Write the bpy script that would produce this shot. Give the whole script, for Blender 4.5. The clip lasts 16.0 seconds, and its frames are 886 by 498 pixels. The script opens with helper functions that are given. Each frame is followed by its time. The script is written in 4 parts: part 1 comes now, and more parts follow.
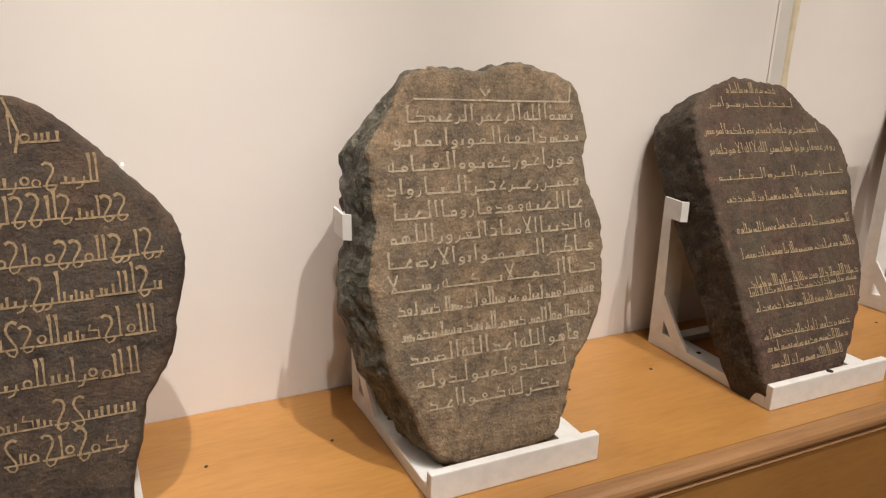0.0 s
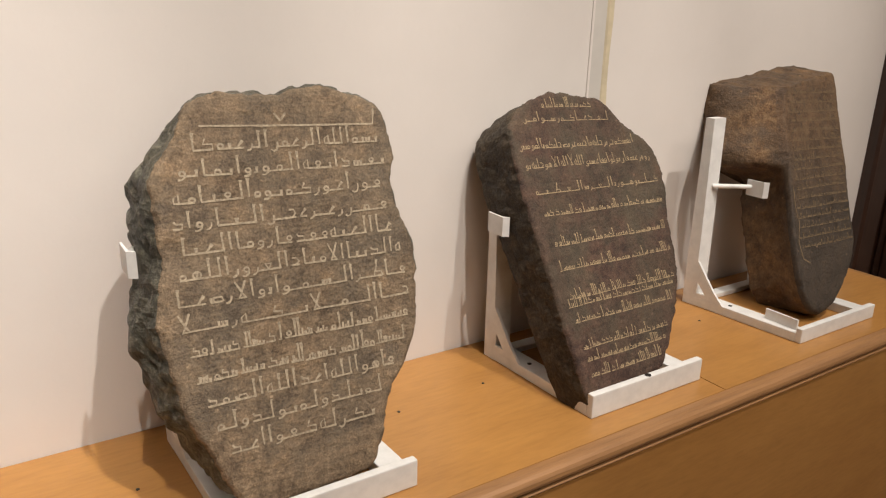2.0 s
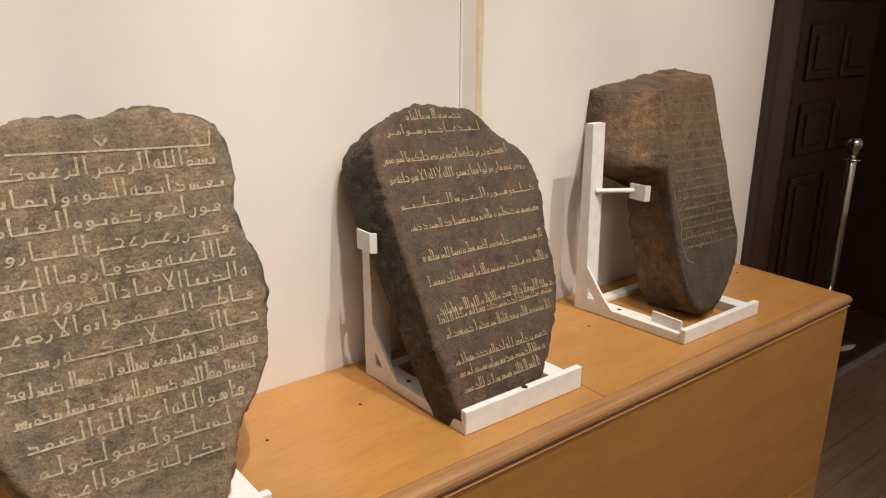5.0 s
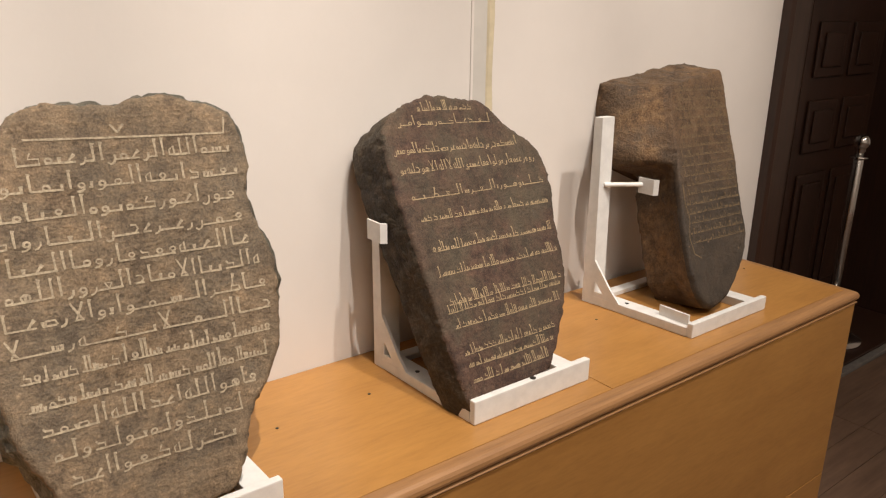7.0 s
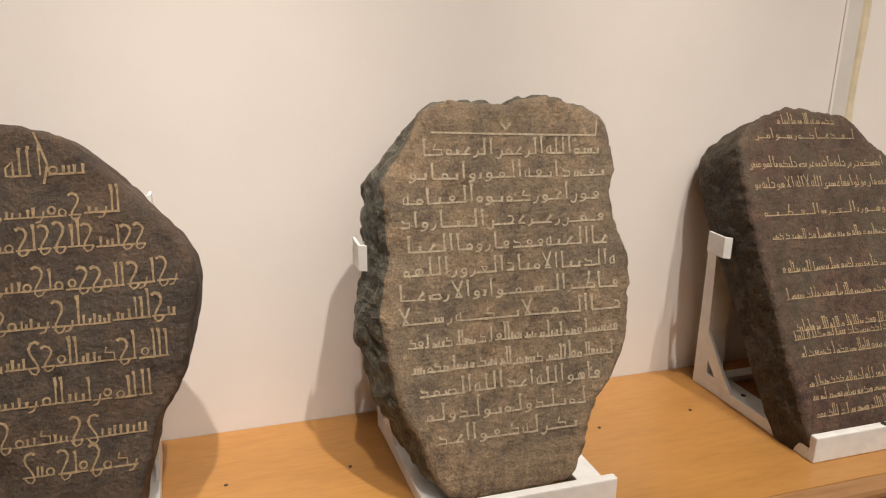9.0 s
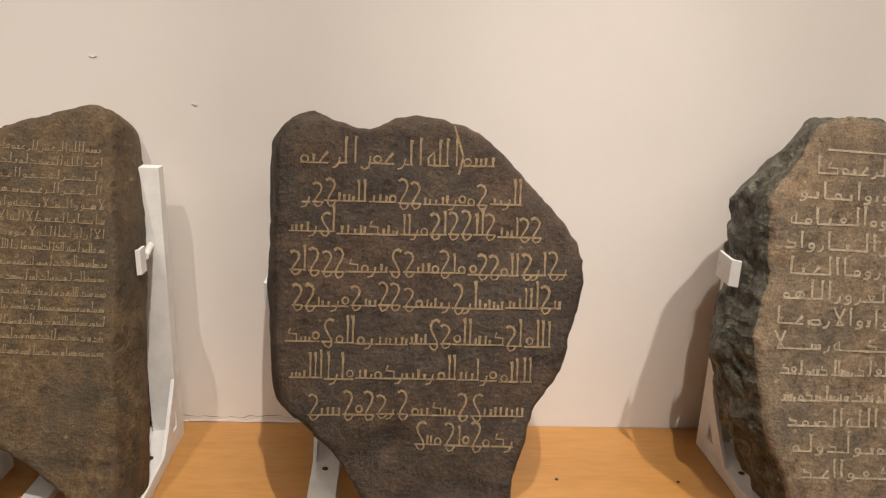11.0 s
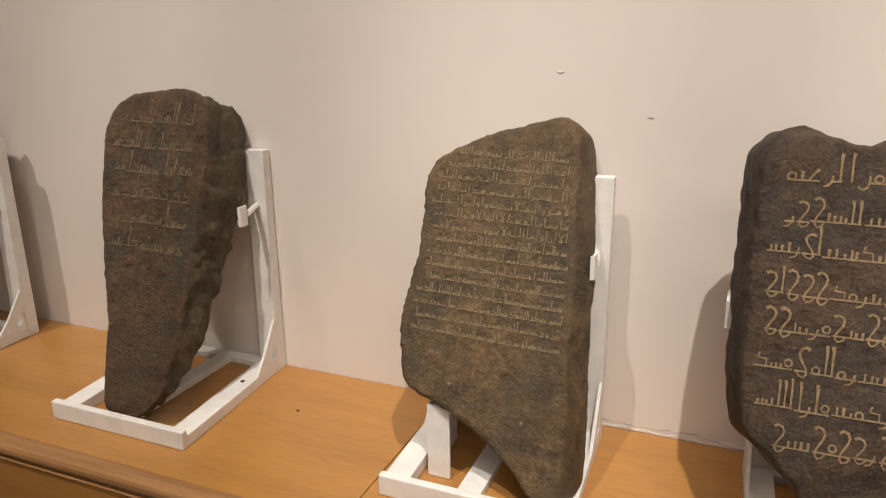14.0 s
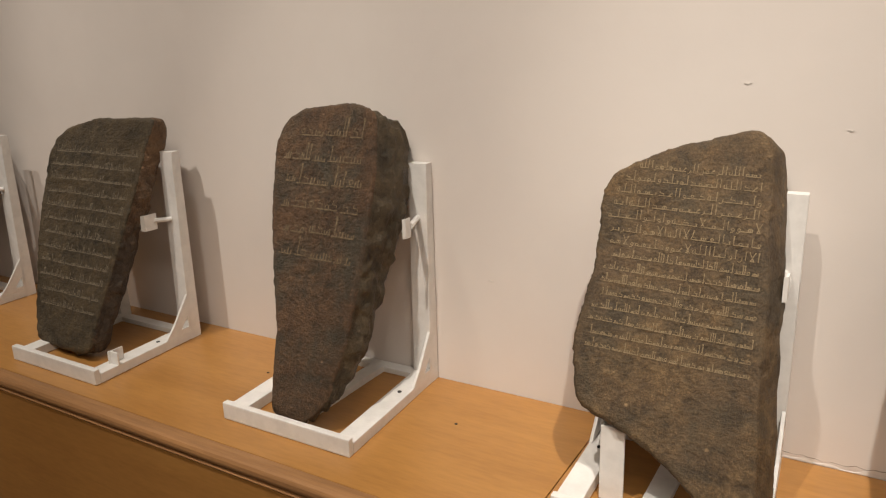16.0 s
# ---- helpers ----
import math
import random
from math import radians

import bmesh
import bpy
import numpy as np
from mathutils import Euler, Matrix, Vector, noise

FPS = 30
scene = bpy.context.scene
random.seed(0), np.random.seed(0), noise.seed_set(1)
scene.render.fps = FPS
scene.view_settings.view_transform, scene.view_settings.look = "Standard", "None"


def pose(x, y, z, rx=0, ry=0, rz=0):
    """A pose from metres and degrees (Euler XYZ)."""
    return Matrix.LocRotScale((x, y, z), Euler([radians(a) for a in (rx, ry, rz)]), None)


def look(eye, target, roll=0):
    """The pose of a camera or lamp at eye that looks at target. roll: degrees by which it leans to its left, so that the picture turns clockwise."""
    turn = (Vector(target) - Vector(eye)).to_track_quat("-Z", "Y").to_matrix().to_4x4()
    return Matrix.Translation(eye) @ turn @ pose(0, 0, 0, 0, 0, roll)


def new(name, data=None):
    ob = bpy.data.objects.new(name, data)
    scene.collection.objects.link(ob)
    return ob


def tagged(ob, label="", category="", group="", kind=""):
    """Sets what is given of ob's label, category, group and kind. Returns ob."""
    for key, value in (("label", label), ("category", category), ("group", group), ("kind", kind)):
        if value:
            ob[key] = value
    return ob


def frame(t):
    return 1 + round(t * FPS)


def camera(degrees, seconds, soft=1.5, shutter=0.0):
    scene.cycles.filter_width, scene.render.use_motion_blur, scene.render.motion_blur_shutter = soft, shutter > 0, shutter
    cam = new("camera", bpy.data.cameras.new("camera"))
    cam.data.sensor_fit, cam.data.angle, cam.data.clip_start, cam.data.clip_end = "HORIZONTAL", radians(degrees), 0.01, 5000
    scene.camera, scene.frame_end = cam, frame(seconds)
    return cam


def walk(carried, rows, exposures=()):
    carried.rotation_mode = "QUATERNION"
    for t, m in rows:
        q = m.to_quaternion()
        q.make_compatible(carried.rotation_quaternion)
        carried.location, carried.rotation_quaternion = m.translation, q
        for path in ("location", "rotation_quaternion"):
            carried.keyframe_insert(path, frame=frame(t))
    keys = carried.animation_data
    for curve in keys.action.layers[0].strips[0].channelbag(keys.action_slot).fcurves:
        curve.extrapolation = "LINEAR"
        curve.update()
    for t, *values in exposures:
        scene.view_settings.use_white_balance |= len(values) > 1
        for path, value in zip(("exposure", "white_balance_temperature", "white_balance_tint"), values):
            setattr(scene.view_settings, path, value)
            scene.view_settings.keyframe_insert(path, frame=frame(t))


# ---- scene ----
cam = camera(61.8, 16.0, 1.2)
PATH = [
    (0, (0.053, 0.004, 1.453), (0.84, 1.732, 0.825), 1.2),
    (0.5, (0.081, 0.001, 1.457), (0.931, 1.698, 0.828), 1.3),
    (1, (0.12, -0.006, 1.468), (1.045, 1.651, 0.838), 1.6),
    (1.5, (0.159, -0.009, 1.474), (1.157, 1.606, 0.844), 1.4),
    (2, (0.191, -0.022, 1.486), (1.233, 1.568, 0.864), 1.4),
    (2.5, (0.228, -0.042, 1.492), (1.291, 1.539, 0.883), 1.1),
    (3, (0.266, -0.054, 1.497), (1.339, 1.52, 0.889), 0.7),
    (3.5, (0.301, -0.066, 1.499), (1.38, 1.505, 0.89), 0.3),
    (4, (0.325, -0.074, 1.502), (1.431, 1.479, 0.899), 0.2),
    (4.5, (0.341, -0.077, 1.5), (1.48, 1.453, 0.899), 0.1),
    (6.8, (0.337, -0.081, 1.495), (1.521, 1.407, 0.876), 0.6),
    (7, (0.325, -0.078, 1.488), (1.476, 1.438, 0.875), 0.6),
    (7.5, (0.291, -0.06, 1.486), (1.316, 1.544, 0.873), 0.5),
    (8, (0.249, -0.048, 1.484), (1.14, 1.639, 0.885), 0.7),
    (8.5, (0.206, -0.035, 1.481), (0.935, 1.731, 0.888), 0.7),
    (9, (0.164, -0.026, 1.482), (0.725, 1.799, 0.886), 0.6),
    (9.5, (0.112, -0.013, 1.482), (0.525, 1.85, 0.885), 0.8),
    (10, (0.049, -0.001, 1.478), (0.317, 1.892, 0.89), 1.1),
    (10.2, (0.014, 0.01, 1.478), (0.248, 1.906, 0.885), 1.4),
    (12.3, (-0.261, 0.01, 1.475), (-0.52, 1.903, 0.884), 1.5),
    (12.5, (-0.281, 0.008, 1.473), (-0.595, 1.896, 0.891), 1.4),
    (13, (-0.326, -0.01, 1.477), (-0.778, 1.853, 0.903), 1.0),
    (13.5, (-0.329, -0.019, 1.47), (-0.892, 1.812, 0.897), 0.6),
    (14, (-0.314, -0.029, 1.482), (-1.06, 1.733, 0.902), -0.7),
    (14.5, (-0.31, -0.036, 1.486), (-1.194, 1.66, 0.902), -1.8),
    (15, (-0.348, -0.038, 1.484), (-1.279, 1.636, 0.909), -2.1),
    (15.5, (-0.393, -0.055, 1.483), (-1.351, 1.61, 0.927), -2.1),
    (16, (-0.428, -0.071, 1.481), (-1.422, 1.579, 0.943), -1.7),
]
walk(cam, [(t, look(eye, target, roll)) for t, eye, target, roll in PATH],
     [(0.0, -0.05, 6360, 10), (3.0, 0.02, 6420, 10), (4.5, 0.12, 6500, 10), (7.0, 0.15, 6560, 11), (8.5, 0.0, 6480, 10), (10.0, -0.11, 6450, 10), (12.5, -0.13, 6560, 10), (14.0, -0.06, 6620, 11), (16.0, -0.06, 6650, 10)])

# ---- light ----
world = bpy.data.worlds.new("room_air")
world.use_nodes = True
world.node_tree.nodes["Background"].inputs[0].default_value = (1.0, 0.86, 0.72, 1)
world.node_tree.nodes["Background"].inputs[1].default_value = 0.02
scene.world = world


TOP, LAMP_Y = 4.3, -0.32


def ceiling_spot(x, y, tx, ty, tz, watts, cone=34, size=0.022):
    lamp = bpy.data.lights.new("spot", "SPOT")
    lamp.energy, lamp.spot_size, lamp.spot_blend, lamp.shadow_soft_size = watts, radians(cone), 1.0, size
    lamp.color = (1.0, 0.93, 0.842)
    ob = new("spot_beam", lamp)
    ob.matrix_world = look((x, y, TOP - 0.2), (tx, ty, tz))
    return ob


# x of the lamp, x it is aimed at, watts, cone
SPOTS = [(2.16, 2.04, 300, 34), (1.32, 1.26, 270, 27), (0.89, 0.54, 385, 33), (0.15, -0.28, 420, 34), (-1.12, -1.14, 310, 33), (-2.40, -2.08, 240, 34), (-3.2, -2.9, 130, 34)]
for sx, tx, watts, cone in SPOTS:
    ceiling_spot(sx, LAMP_Y, tx, 1.1, 1.12, watts, cone)
# broad unseen fill lamp, added to brighten the cabinet front and stones
room = bpy.data.lights.new("unseen_fill", "AREA")
room.shape, room.size, room.size_y, room.energy, room.color = "RECTANGLE", 4.5, 0.8, 118, (1.0, 0.91, 0.80)
fill_ob = new("unseen_fill_light", room)
fill_ob.matrix_world = look((1.5, -1.9, TOP - 0.04), (1.5, -1.0, 0))
scene.view_settings.exposure = 0.0


# ---- materials ----
def nodes_of(name):
    m = bpy.data.materials.new(name)
    m.use_nodes = True
    return m, m.node_tree.nodes, m.node_tree.links, m.node_tree.nodes["Principled BSDF"]


def texture(n, l, kind, scale, detail=6.0, rough=0.6, coord="Object", stretch=None):
    tc = n.new("ShaderNodeTexCoord")
    src = tc.outputs[coord]
    if stretch:
        mp = n.new("ShaderNodeMapping")
        mp.inputs["Scale"].default_value = stretch
        l.new(src, mp.inputs["Vector"])
        src = mp.outputs["Vector"]
    t = n.new(kind)
    t.inputs["Scale"].default_value = scale
    if kind == "ShaderNodeTexNoise":
        t.inputs["Detail"].default_value, t.inputs["Roughness"].default_value = detail, rough
    l.new(src, t.inputs["Vector"])
    return t


def ramp(n, l, src, stops):
    r = n.new("ShaderNodeValToRGB")
    while len(r.color_ramp.elements) < len(stops):
        r.color_ramp.elements.new(0.5)
    for e, (p, c) in zip(r.color_ramp.elements, stops):
        e.position, e.color = p, (*c, 1)
    l.new(src, r.inputs[0])
    return r.outputs[0]


def mix(n, l, fac, a, b, blend="MIX"):
    m = n.new("ShaderNodeMix")
    m.data_type, m.blend_type = "RGBA", blend
    if isinstance(fac, float):
        m.inputs[0].default_value = fac
    else:
        l.new(fac, m.inputs[0])
    for s, v in ((6, a), (7, b)):
        if isinstance(v, tuple):
            m.inputs[s].default_value = (*v, 1)
        else:
            l.new(v, m.inputs[s])
    return m.outputs[2]


def bump(n, l, bsdf, src, strength, distance, under=None):
    b = n.new("ShaderNodeBump")
    b.inputs["Strength"].default_value, b.inputs["Distance"].default_value = strength, distance
    l.new(src, b.inputs["Height"])
    if under:
        l.new(under, b.inputs["Normal"])
    l.new(b.outputs[0], bsdf.inputs["Normal"])
    return b.outputs[0]


def stone_material(name, dark, mid, light, patch, rough=0.75, grain=300, relief=0.0042, speck_depth=0.52, tooled=0.35, veil=None, veil_at=None):
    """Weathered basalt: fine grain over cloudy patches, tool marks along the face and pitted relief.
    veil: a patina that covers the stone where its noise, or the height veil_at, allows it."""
    m, n, l, b = nodes_of(name)
    big = texture(n, l, "ShaderNodeTexNoise", 5.5, 6, 0.62)
    fine = texture(n, l, "ShaderNodeTexNoise", grain, 4, 0.7)
    midn = texture(n, l, "ShaderNodeTexNoise", 48, 8, 0.72)
    tool = texture(n, l, "ShaderNodeTexNoise", 46, 6, 0.7, stretch=(1, 1, 4.5))
    c1 = ramp(n, l, midn.outputs[0], [(0.36, dark), (0.51, mid), (0.68, light)])
    mask = ramp(n, l, big.outputs[0], [(0.42, (0, 0, 0)), (0.64, (1, 1, 1))])
    c2 = mix(n, l, mask, c1, mix(n, l, 0.75, c1, patch))
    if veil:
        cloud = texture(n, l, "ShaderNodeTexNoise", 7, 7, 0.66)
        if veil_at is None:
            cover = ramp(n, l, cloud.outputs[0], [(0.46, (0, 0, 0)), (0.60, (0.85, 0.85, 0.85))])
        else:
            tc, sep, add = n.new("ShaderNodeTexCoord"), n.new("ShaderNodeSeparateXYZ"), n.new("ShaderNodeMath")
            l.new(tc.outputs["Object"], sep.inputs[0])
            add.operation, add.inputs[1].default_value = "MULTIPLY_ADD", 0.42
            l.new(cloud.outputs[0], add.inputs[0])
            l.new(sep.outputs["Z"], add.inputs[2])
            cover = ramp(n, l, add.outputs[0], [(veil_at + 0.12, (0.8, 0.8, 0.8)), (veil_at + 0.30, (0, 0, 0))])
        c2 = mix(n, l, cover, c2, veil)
    chips = texture(n, l, "ShaderNodeTexVoronoi", 30)
    chip = ramp(n, l, chips.outputs["Distance"], [(0.05, (1, 1, 1)), (0.12, (0, 0, 0))])
    thin = mix(n, l, mask, (0.0, 0.0, 0.0), chip)
    c2 = mix(n, l, thin, c2, tuple(min(1.0, c * 1.7) for c in light))
    speck = ramp(n, l, fine.outputs[0], [(0.32, (0.42, 0.42, 0.42)), (0.5, (1, 1, 1)), (0.68, (1.75, 1.7, 1.6))])
    c2 = mix(n, l, speck_depth, c2, speck, "MULTIPLY")
    blotch = texture(n, l, "ShaderNodeTexNoise", 17, 7, 0.68)
    c2 = mix(n, l, 0.75, c2, ramp(n, l, blotch.outputs[0], [(0.36, (0.58, 0.57, 0.58)), (0.5, (1, 1, 1)), (0.66, (1.38, 1.32, 1.22))]), "MULTIPLY")
    strokes = ramp(n, l, tool.outputs[0], [(0.34, (0.62, 0.62, 0.62)), (0.5, (1, 1, 1)), (0.68, (1.4, 1.38, 1.33))])
    l.new(mix(n, l, tooled, c2, strokes, "MULTIPLY"), b.inputs["Base Color"])
    l.new(ramp(n, l, midn.outputs[0], [(0.3, (rough - 0.16,) * 3), (0.65, (rough + 0.08,) * 3)]), b.inputs["Roughness"])
    b.inputs["Specular IOR Level"].default_value = 0.32
    pit = texture(n, l, "ShaderNodeTexVoronoi", 120)
    u = bump(n, l, b, midn.outputs[0], 0.65, relief * 2)
    u = bump(n, l, b, tool.outputs[0], 0.15 + tooled, relief * 0.6, u)
    u = bump(n, l, b, pit.outputs["Distance"], 0.3, relief * 0.8, u)
    bump(n, l, b, fine.outputs[0], 0.6, relief * 0.6, u)
    return m


STONE_TAN = stone_material("tan_basalt", (0.136, 0.095, 0.060), (0.246, 0.174, 0.110), (0.350, 0.255, 0.165), (0.190, 0.146, 0.101), tooled=0.3, veil=(0.150, 0.118, 0.085))
STONE_GREY = stone_material("fractured_grey_basalt", (0.026, 0.026, 0.019), (0.084, 0.079, 0.060), (0.25, 0.23, 0.175), (0.11, 0.097, 0.070), 0.5, 150, 0.005, 0.6, 0.2)
STONE_PLUM = stone_material("plum_brown_basalt", (0.044, 0.026, 0.020), (0.090, 0.052, 0.038), (0.140, 0.086, 0.062), (0.085, 0.066, 0.044), tooled=0.3, veil=(0.088, 0.070, 0.048))
STONE_UMBER = stone_material("umber_fractured_basalt", (0.022, 0.017, 0.012), (0.055, 0.041, 0.028), (0.105, 0.082, 0.055), (0.070, 0.054, 0.036), 0.7, 180, 0.004, 0.6, 0.08)
STONE_OCHRE = stone_material("ochre_boulder_stone", (0.085, 0.047, 0.023), (0.172, 0.100, 0.049), (0.255, 0.160, 0.083), (0.075, 0.052, 0.036), 0.65, tooled=0.06, veil=(0.095, 0.066, 0.044))
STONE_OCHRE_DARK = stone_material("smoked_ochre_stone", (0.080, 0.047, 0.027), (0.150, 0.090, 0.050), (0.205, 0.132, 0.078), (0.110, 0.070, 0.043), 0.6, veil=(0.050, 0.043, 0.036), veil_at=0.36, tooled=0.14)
STONE_OLIVE = stone_material("olive_brown_basalt", (0.060, 0.039, 0.020), (0.126, 0.081, 0.040), (0.190, 0.128, 0.066), (0.082, 0.057, 0.036), 0.65, tooled=0.14, veil=(0.068, 0.052, 0.033))
STONE_RUST = stone_material("rust_brown_stone", (0.042, 0.027, 0.017), (0.100, 0.060, 0.034), (0.165, 0.101, 0.058), (0.100, 0.056, 0.031), 0.55, relief=0.006, veil=(0.057, 0.050, 0.036))
STONE_SLATE = stone_material("dark_slate_basalt", (0.030, 0.021, 0.016), (0.060, 0.042, 0.030), (0.100, 0.071, 0.049), (0.090, 0.055, 0.034), 0.62, tooled=0.14, veil=(0.054, 0.042, 0.032))
STONE_FLINT = stone_material("dark_flint_basalt", (0.028, 0.022, 0.015), (0.065, 0.050, 0.031), (0.112, 0.089, 0.057), (0.095, 0.067, 0.037), 0.55)


def chalk_material(name, color):
    """Pecked strokes: paler stone dust, broken by wear."""
    m, n, l, b = nodes_of(name)
    t = texture(n, l, "ShaderNodeTexNoise", 220, 4, 0.7)
    k = tuple(c * 0.55 for c in color)
    l.new(ramp(n, l, t.outputs[0], [(0.36, k), (0.6, color)]), b.inputs["Base Color"])
    b.inputs["Roughness"].default_value = 0.9
    bump(n, l, b, t.outputs[0], 0.7, 0.001)
    return m


CUT_TAN = chalk_material("pecked_tan", (0.49, 0.395, 0.275))
CUT_GOLD = chalk_material("pecked_gold", (0.31, 0.215, 0.118))
CUT_SAND = chalk_material("pecked_sand", (0.41, 0.30, 0.175))
CUT_BROWN = chalk_material("pecked_brown", (0.26, 0.19, 0.107))
CUT_DIM = chalk_material("pecked_dim", (0.25, 0.175, 0.10))
CUT_FAINT = chalk_material("pecked_faint", (0.20, 0.145, 0.085))
CUT_GREY = chalk_material("pecked_grey", (0.25, 0.205, 0.145))


def plaster(name, color):
    m, n, l, b = nodes_of(name)
    big = texture(n, l, "ShaderNodeTexNoise", 1.6, 5, 0.6)
    streak = texture(n, l, "ShaderNodeTexNoise", 3.0, 5, 0.6, stretch=(4, 1, 0.5))
    fine = texture(n, l, "ShaderNodeTexNoise", 90, 6, 0.6)
    d1, d2 = tuple(c * 0.93 for c in color), tuple(c * 0.975 for c in color)
    c1 = ramp(n, l, big.outputs[0], [(0.35, d1), (0.62, color)])
    c2 = mix(n, l, 0.35, c1, ramp(n, l, streak.outputs[0], [(0.4, d2), (0.65, color)]), "MULTIPLY")
    l.new(mix(n, l, 0.08, c1, c2), b.inputs["Base Color"])
    b.inputs["Roughness"].default_value = 0.6
    b.inputs["Specular IOR Level"].default_value = 0.3
    u = bump(n, l, b, big.outputs[0], 0.3, 0.006)
    bump(n, l, b, fine.outputs[0], 0.25, 0.0008, u)
    return m


PLASTER = plaster("cream_wall_paint", (0.76, 0.70, 0.652))
CEILING = plaster("white_ceiling_paint", (0.78, 0.75, 0.70))


def wood(name, a, b2, rough, scale=6.0, stretch=(1, 14, 14), coat=0.0):
    m, n, l, b = nodes_of(name)
    grain = texture(n, l, "ShaderNodeTexNoise", scale, 7, 0.62, stretch=stretch)
    fine = texture(n, l, "ShaderNodeTexNoise", scale * 9, 4, 0.6, stretch=stretch)
    cloud = texture(n, l, "ShaderNodeTexNoise", 2.6, 4, 0.55)
    c = ramp(n, l, grain.outputs[0], [(0.32, a), (0.66, b2)])
    c = mix(n, l, 0.25, c, ramp(n, l, fine.outputs[0], [(0.3, tuple(x * 0.7 for x in a)), (0.6, b2)]))
    c = mix(n, l, 0.5, c, ramp(n, l, cloud.outputs[0], [(0.35, (0.82, 0.80, 0.78)), (0.65, (1, 1, 1))]), "MULTIPLY")
    l.new(c, b.inputs["Base Color"])
    l.new(ramp(n, l, cloud.outputs[0], [(0.3, (rough + 0.1,) * 3), (0.7, (rough,) * 3)]), b.inputs["Roughness"])
    b.inputs["Coat Weight"].default_value = coat
    b.inputs["Coat Roughness"].default_value = 0.25
    bump(n, l, b, fine.outputs[0], 0.15, 0.0005)
    return m


BEECH = wood("orange_beech_veneer", (0.38, 0.176, 0.046), (0.48, 0.236, 0.065), 0.32, 2.5, (1, 6, 6), 0.15)
BEECH_EDGE = wood("worn_beech_moulding", (0.25, 0.125, 0.052), (0.42, 0.215, 0.085), 0.42, 3.5, (1, 22, 22), 0.1)
DARK_WOOD = wood("dark_walnut_door", (0.020, 0.008, 0.0045), (0.046, 0.018, 0.009), 0.4, 5, (14, 14, 1), 0.2)
FLOOR_WOOD = wood("dark_floor_plank", (0.11, 0.063, 0.04), (0.20, 0.12, 0.078), 0.42, 4, (1, 12, 12), 0.1)


def plain(name, color, rough, metal=0.0, var=0.06, scale=30.0):
    m, n, l, b = nodes_of(name)
    t = texture(n, l, "ShaderNodeTexNoise", scale, 5, 0.6)
    l.new(ramp(n, l, t.outputs[0], [(0.3, tuple(c * (1 - 2 * var) for c in color)), (0.6, color)]), b.inputs["Base Color"])
    b.inputs["Roughness"].default_value, b.inputs["Metallic"].default_value = rough, metal
    bump(n, l, b, t.outputs[0], 0.1, 0.0006)
    return m


WHITE_PAINT = plain("white_bracket_paint", (0.80, 0.78, 0.75), 0.42)
CHROME = plain("polished_chrome", (0.72, 0.70, 0.67), 0.18, 1.0)
BOLT = plain("dark_screw", (0.05, 0.045, 0.04), 0.5, 0.6)
CAULK = plain("yellowed_caulk", (0.66, 0.56, 0.39), 0.7, 0, 0.12, 14)
# grey for the painted-in shade at the wall step and for the paint nicks
GREY_SHADE_NICKS = plain("grey_shade_and_nicks", (0.62, 0.58, 0.53), 0.6, 0, 0.05, 8)
STONE_SILL = plain("grey_threshold_stone", (0.17, 0.15, 0.135), 0.6, 0, 0.15, 40)
GRIME = plain("dark_grime", (0.30, 0.25, 0.19), 0.9, 0, 0.2, 60)
BLACK_CASE = plain("black_lamp_case", (0.02, 0.02, 0.02), 0.5)
GLOW = bpy.data.materials.new("lamp_glow")
GLOW.use_nodes = True
GLOW.node_tree.nodes["Principled BSDF"].inputs["Emission Color"].default_value = (1, 0.85, 0.65, 1)
GLOW.node_tree.nodes["Principled BSDF"].inputs["Emission Strength"].default_value = 4.0


# ---- mesh helpers ----
def part(name, bm, material, parent=None, label="", smooth=False):
    """Links a bmesh as one mesh object, under a thing or a part where one is given."""
    me = bpy.data.meshes.new(name)
    bm.normal_update()
    bm.to_mesh(me)
    bm.free()
    for mt in (material if isinstance(material, (list, tuple)) else [material]):
        me.materials.append(mt)
    if smooth:
        me.shade_smooth()
    ob = new(name, me)
    if parent:
        ob.parent = parent
    if label:
        ob["label"] = label
    return ob


def box(x0, x1, y0, y1, z0, z1, bevel=0.0, bm=None, segments=2):
    out = bm or bmesh.new()
    r = bmesh.ops.create_cube(out, size=1.0, matrix=Matrix.Translation(((x0 + x1) / 2, (y0 + y1) / 2, (z0 + z1) / 2)) @ Matrix.Diagonal((x1 - x0, y1 - y0, z1 - z0, 1)))
    if bevel:
        edges = {e for v in r["verts"] for e in v.link_edges}
        bmesh.ops.bevel(out, geom=list(edges), offset=bevel, segments=segments, affect="EDGES", profile=0.6)
    return out


def prism(points, axis, lo, hi, bm=None):
    """A flat outline drawn out along an axis: 'x' takes (y, z), 'y' takes (x, z), 'z' takes (x, y)."""
    out = bm or bmesh.new()
    put = {"x": lambda p, d: (d, p[0], p[1]), "y": lambda p, d: (p[0], d, p[1]), "z": lambda p, d: (p[0], p[1], d)}[axis]
    a = [out.verts.new(put(p, lo)) for p in points]
    b = [out.verts.new(put(p, hi)) for p in points]
    out.faces.new(a)
    out.faces.new(b[::-1])
    for i in range(len(a)):
        j = (i + 1) % len(a)
        out.faces.new((a[i], b[i], b[j], a[j]))
    bmesh.ops.recalc_face_normals(out, faces=out.faces)
    return out


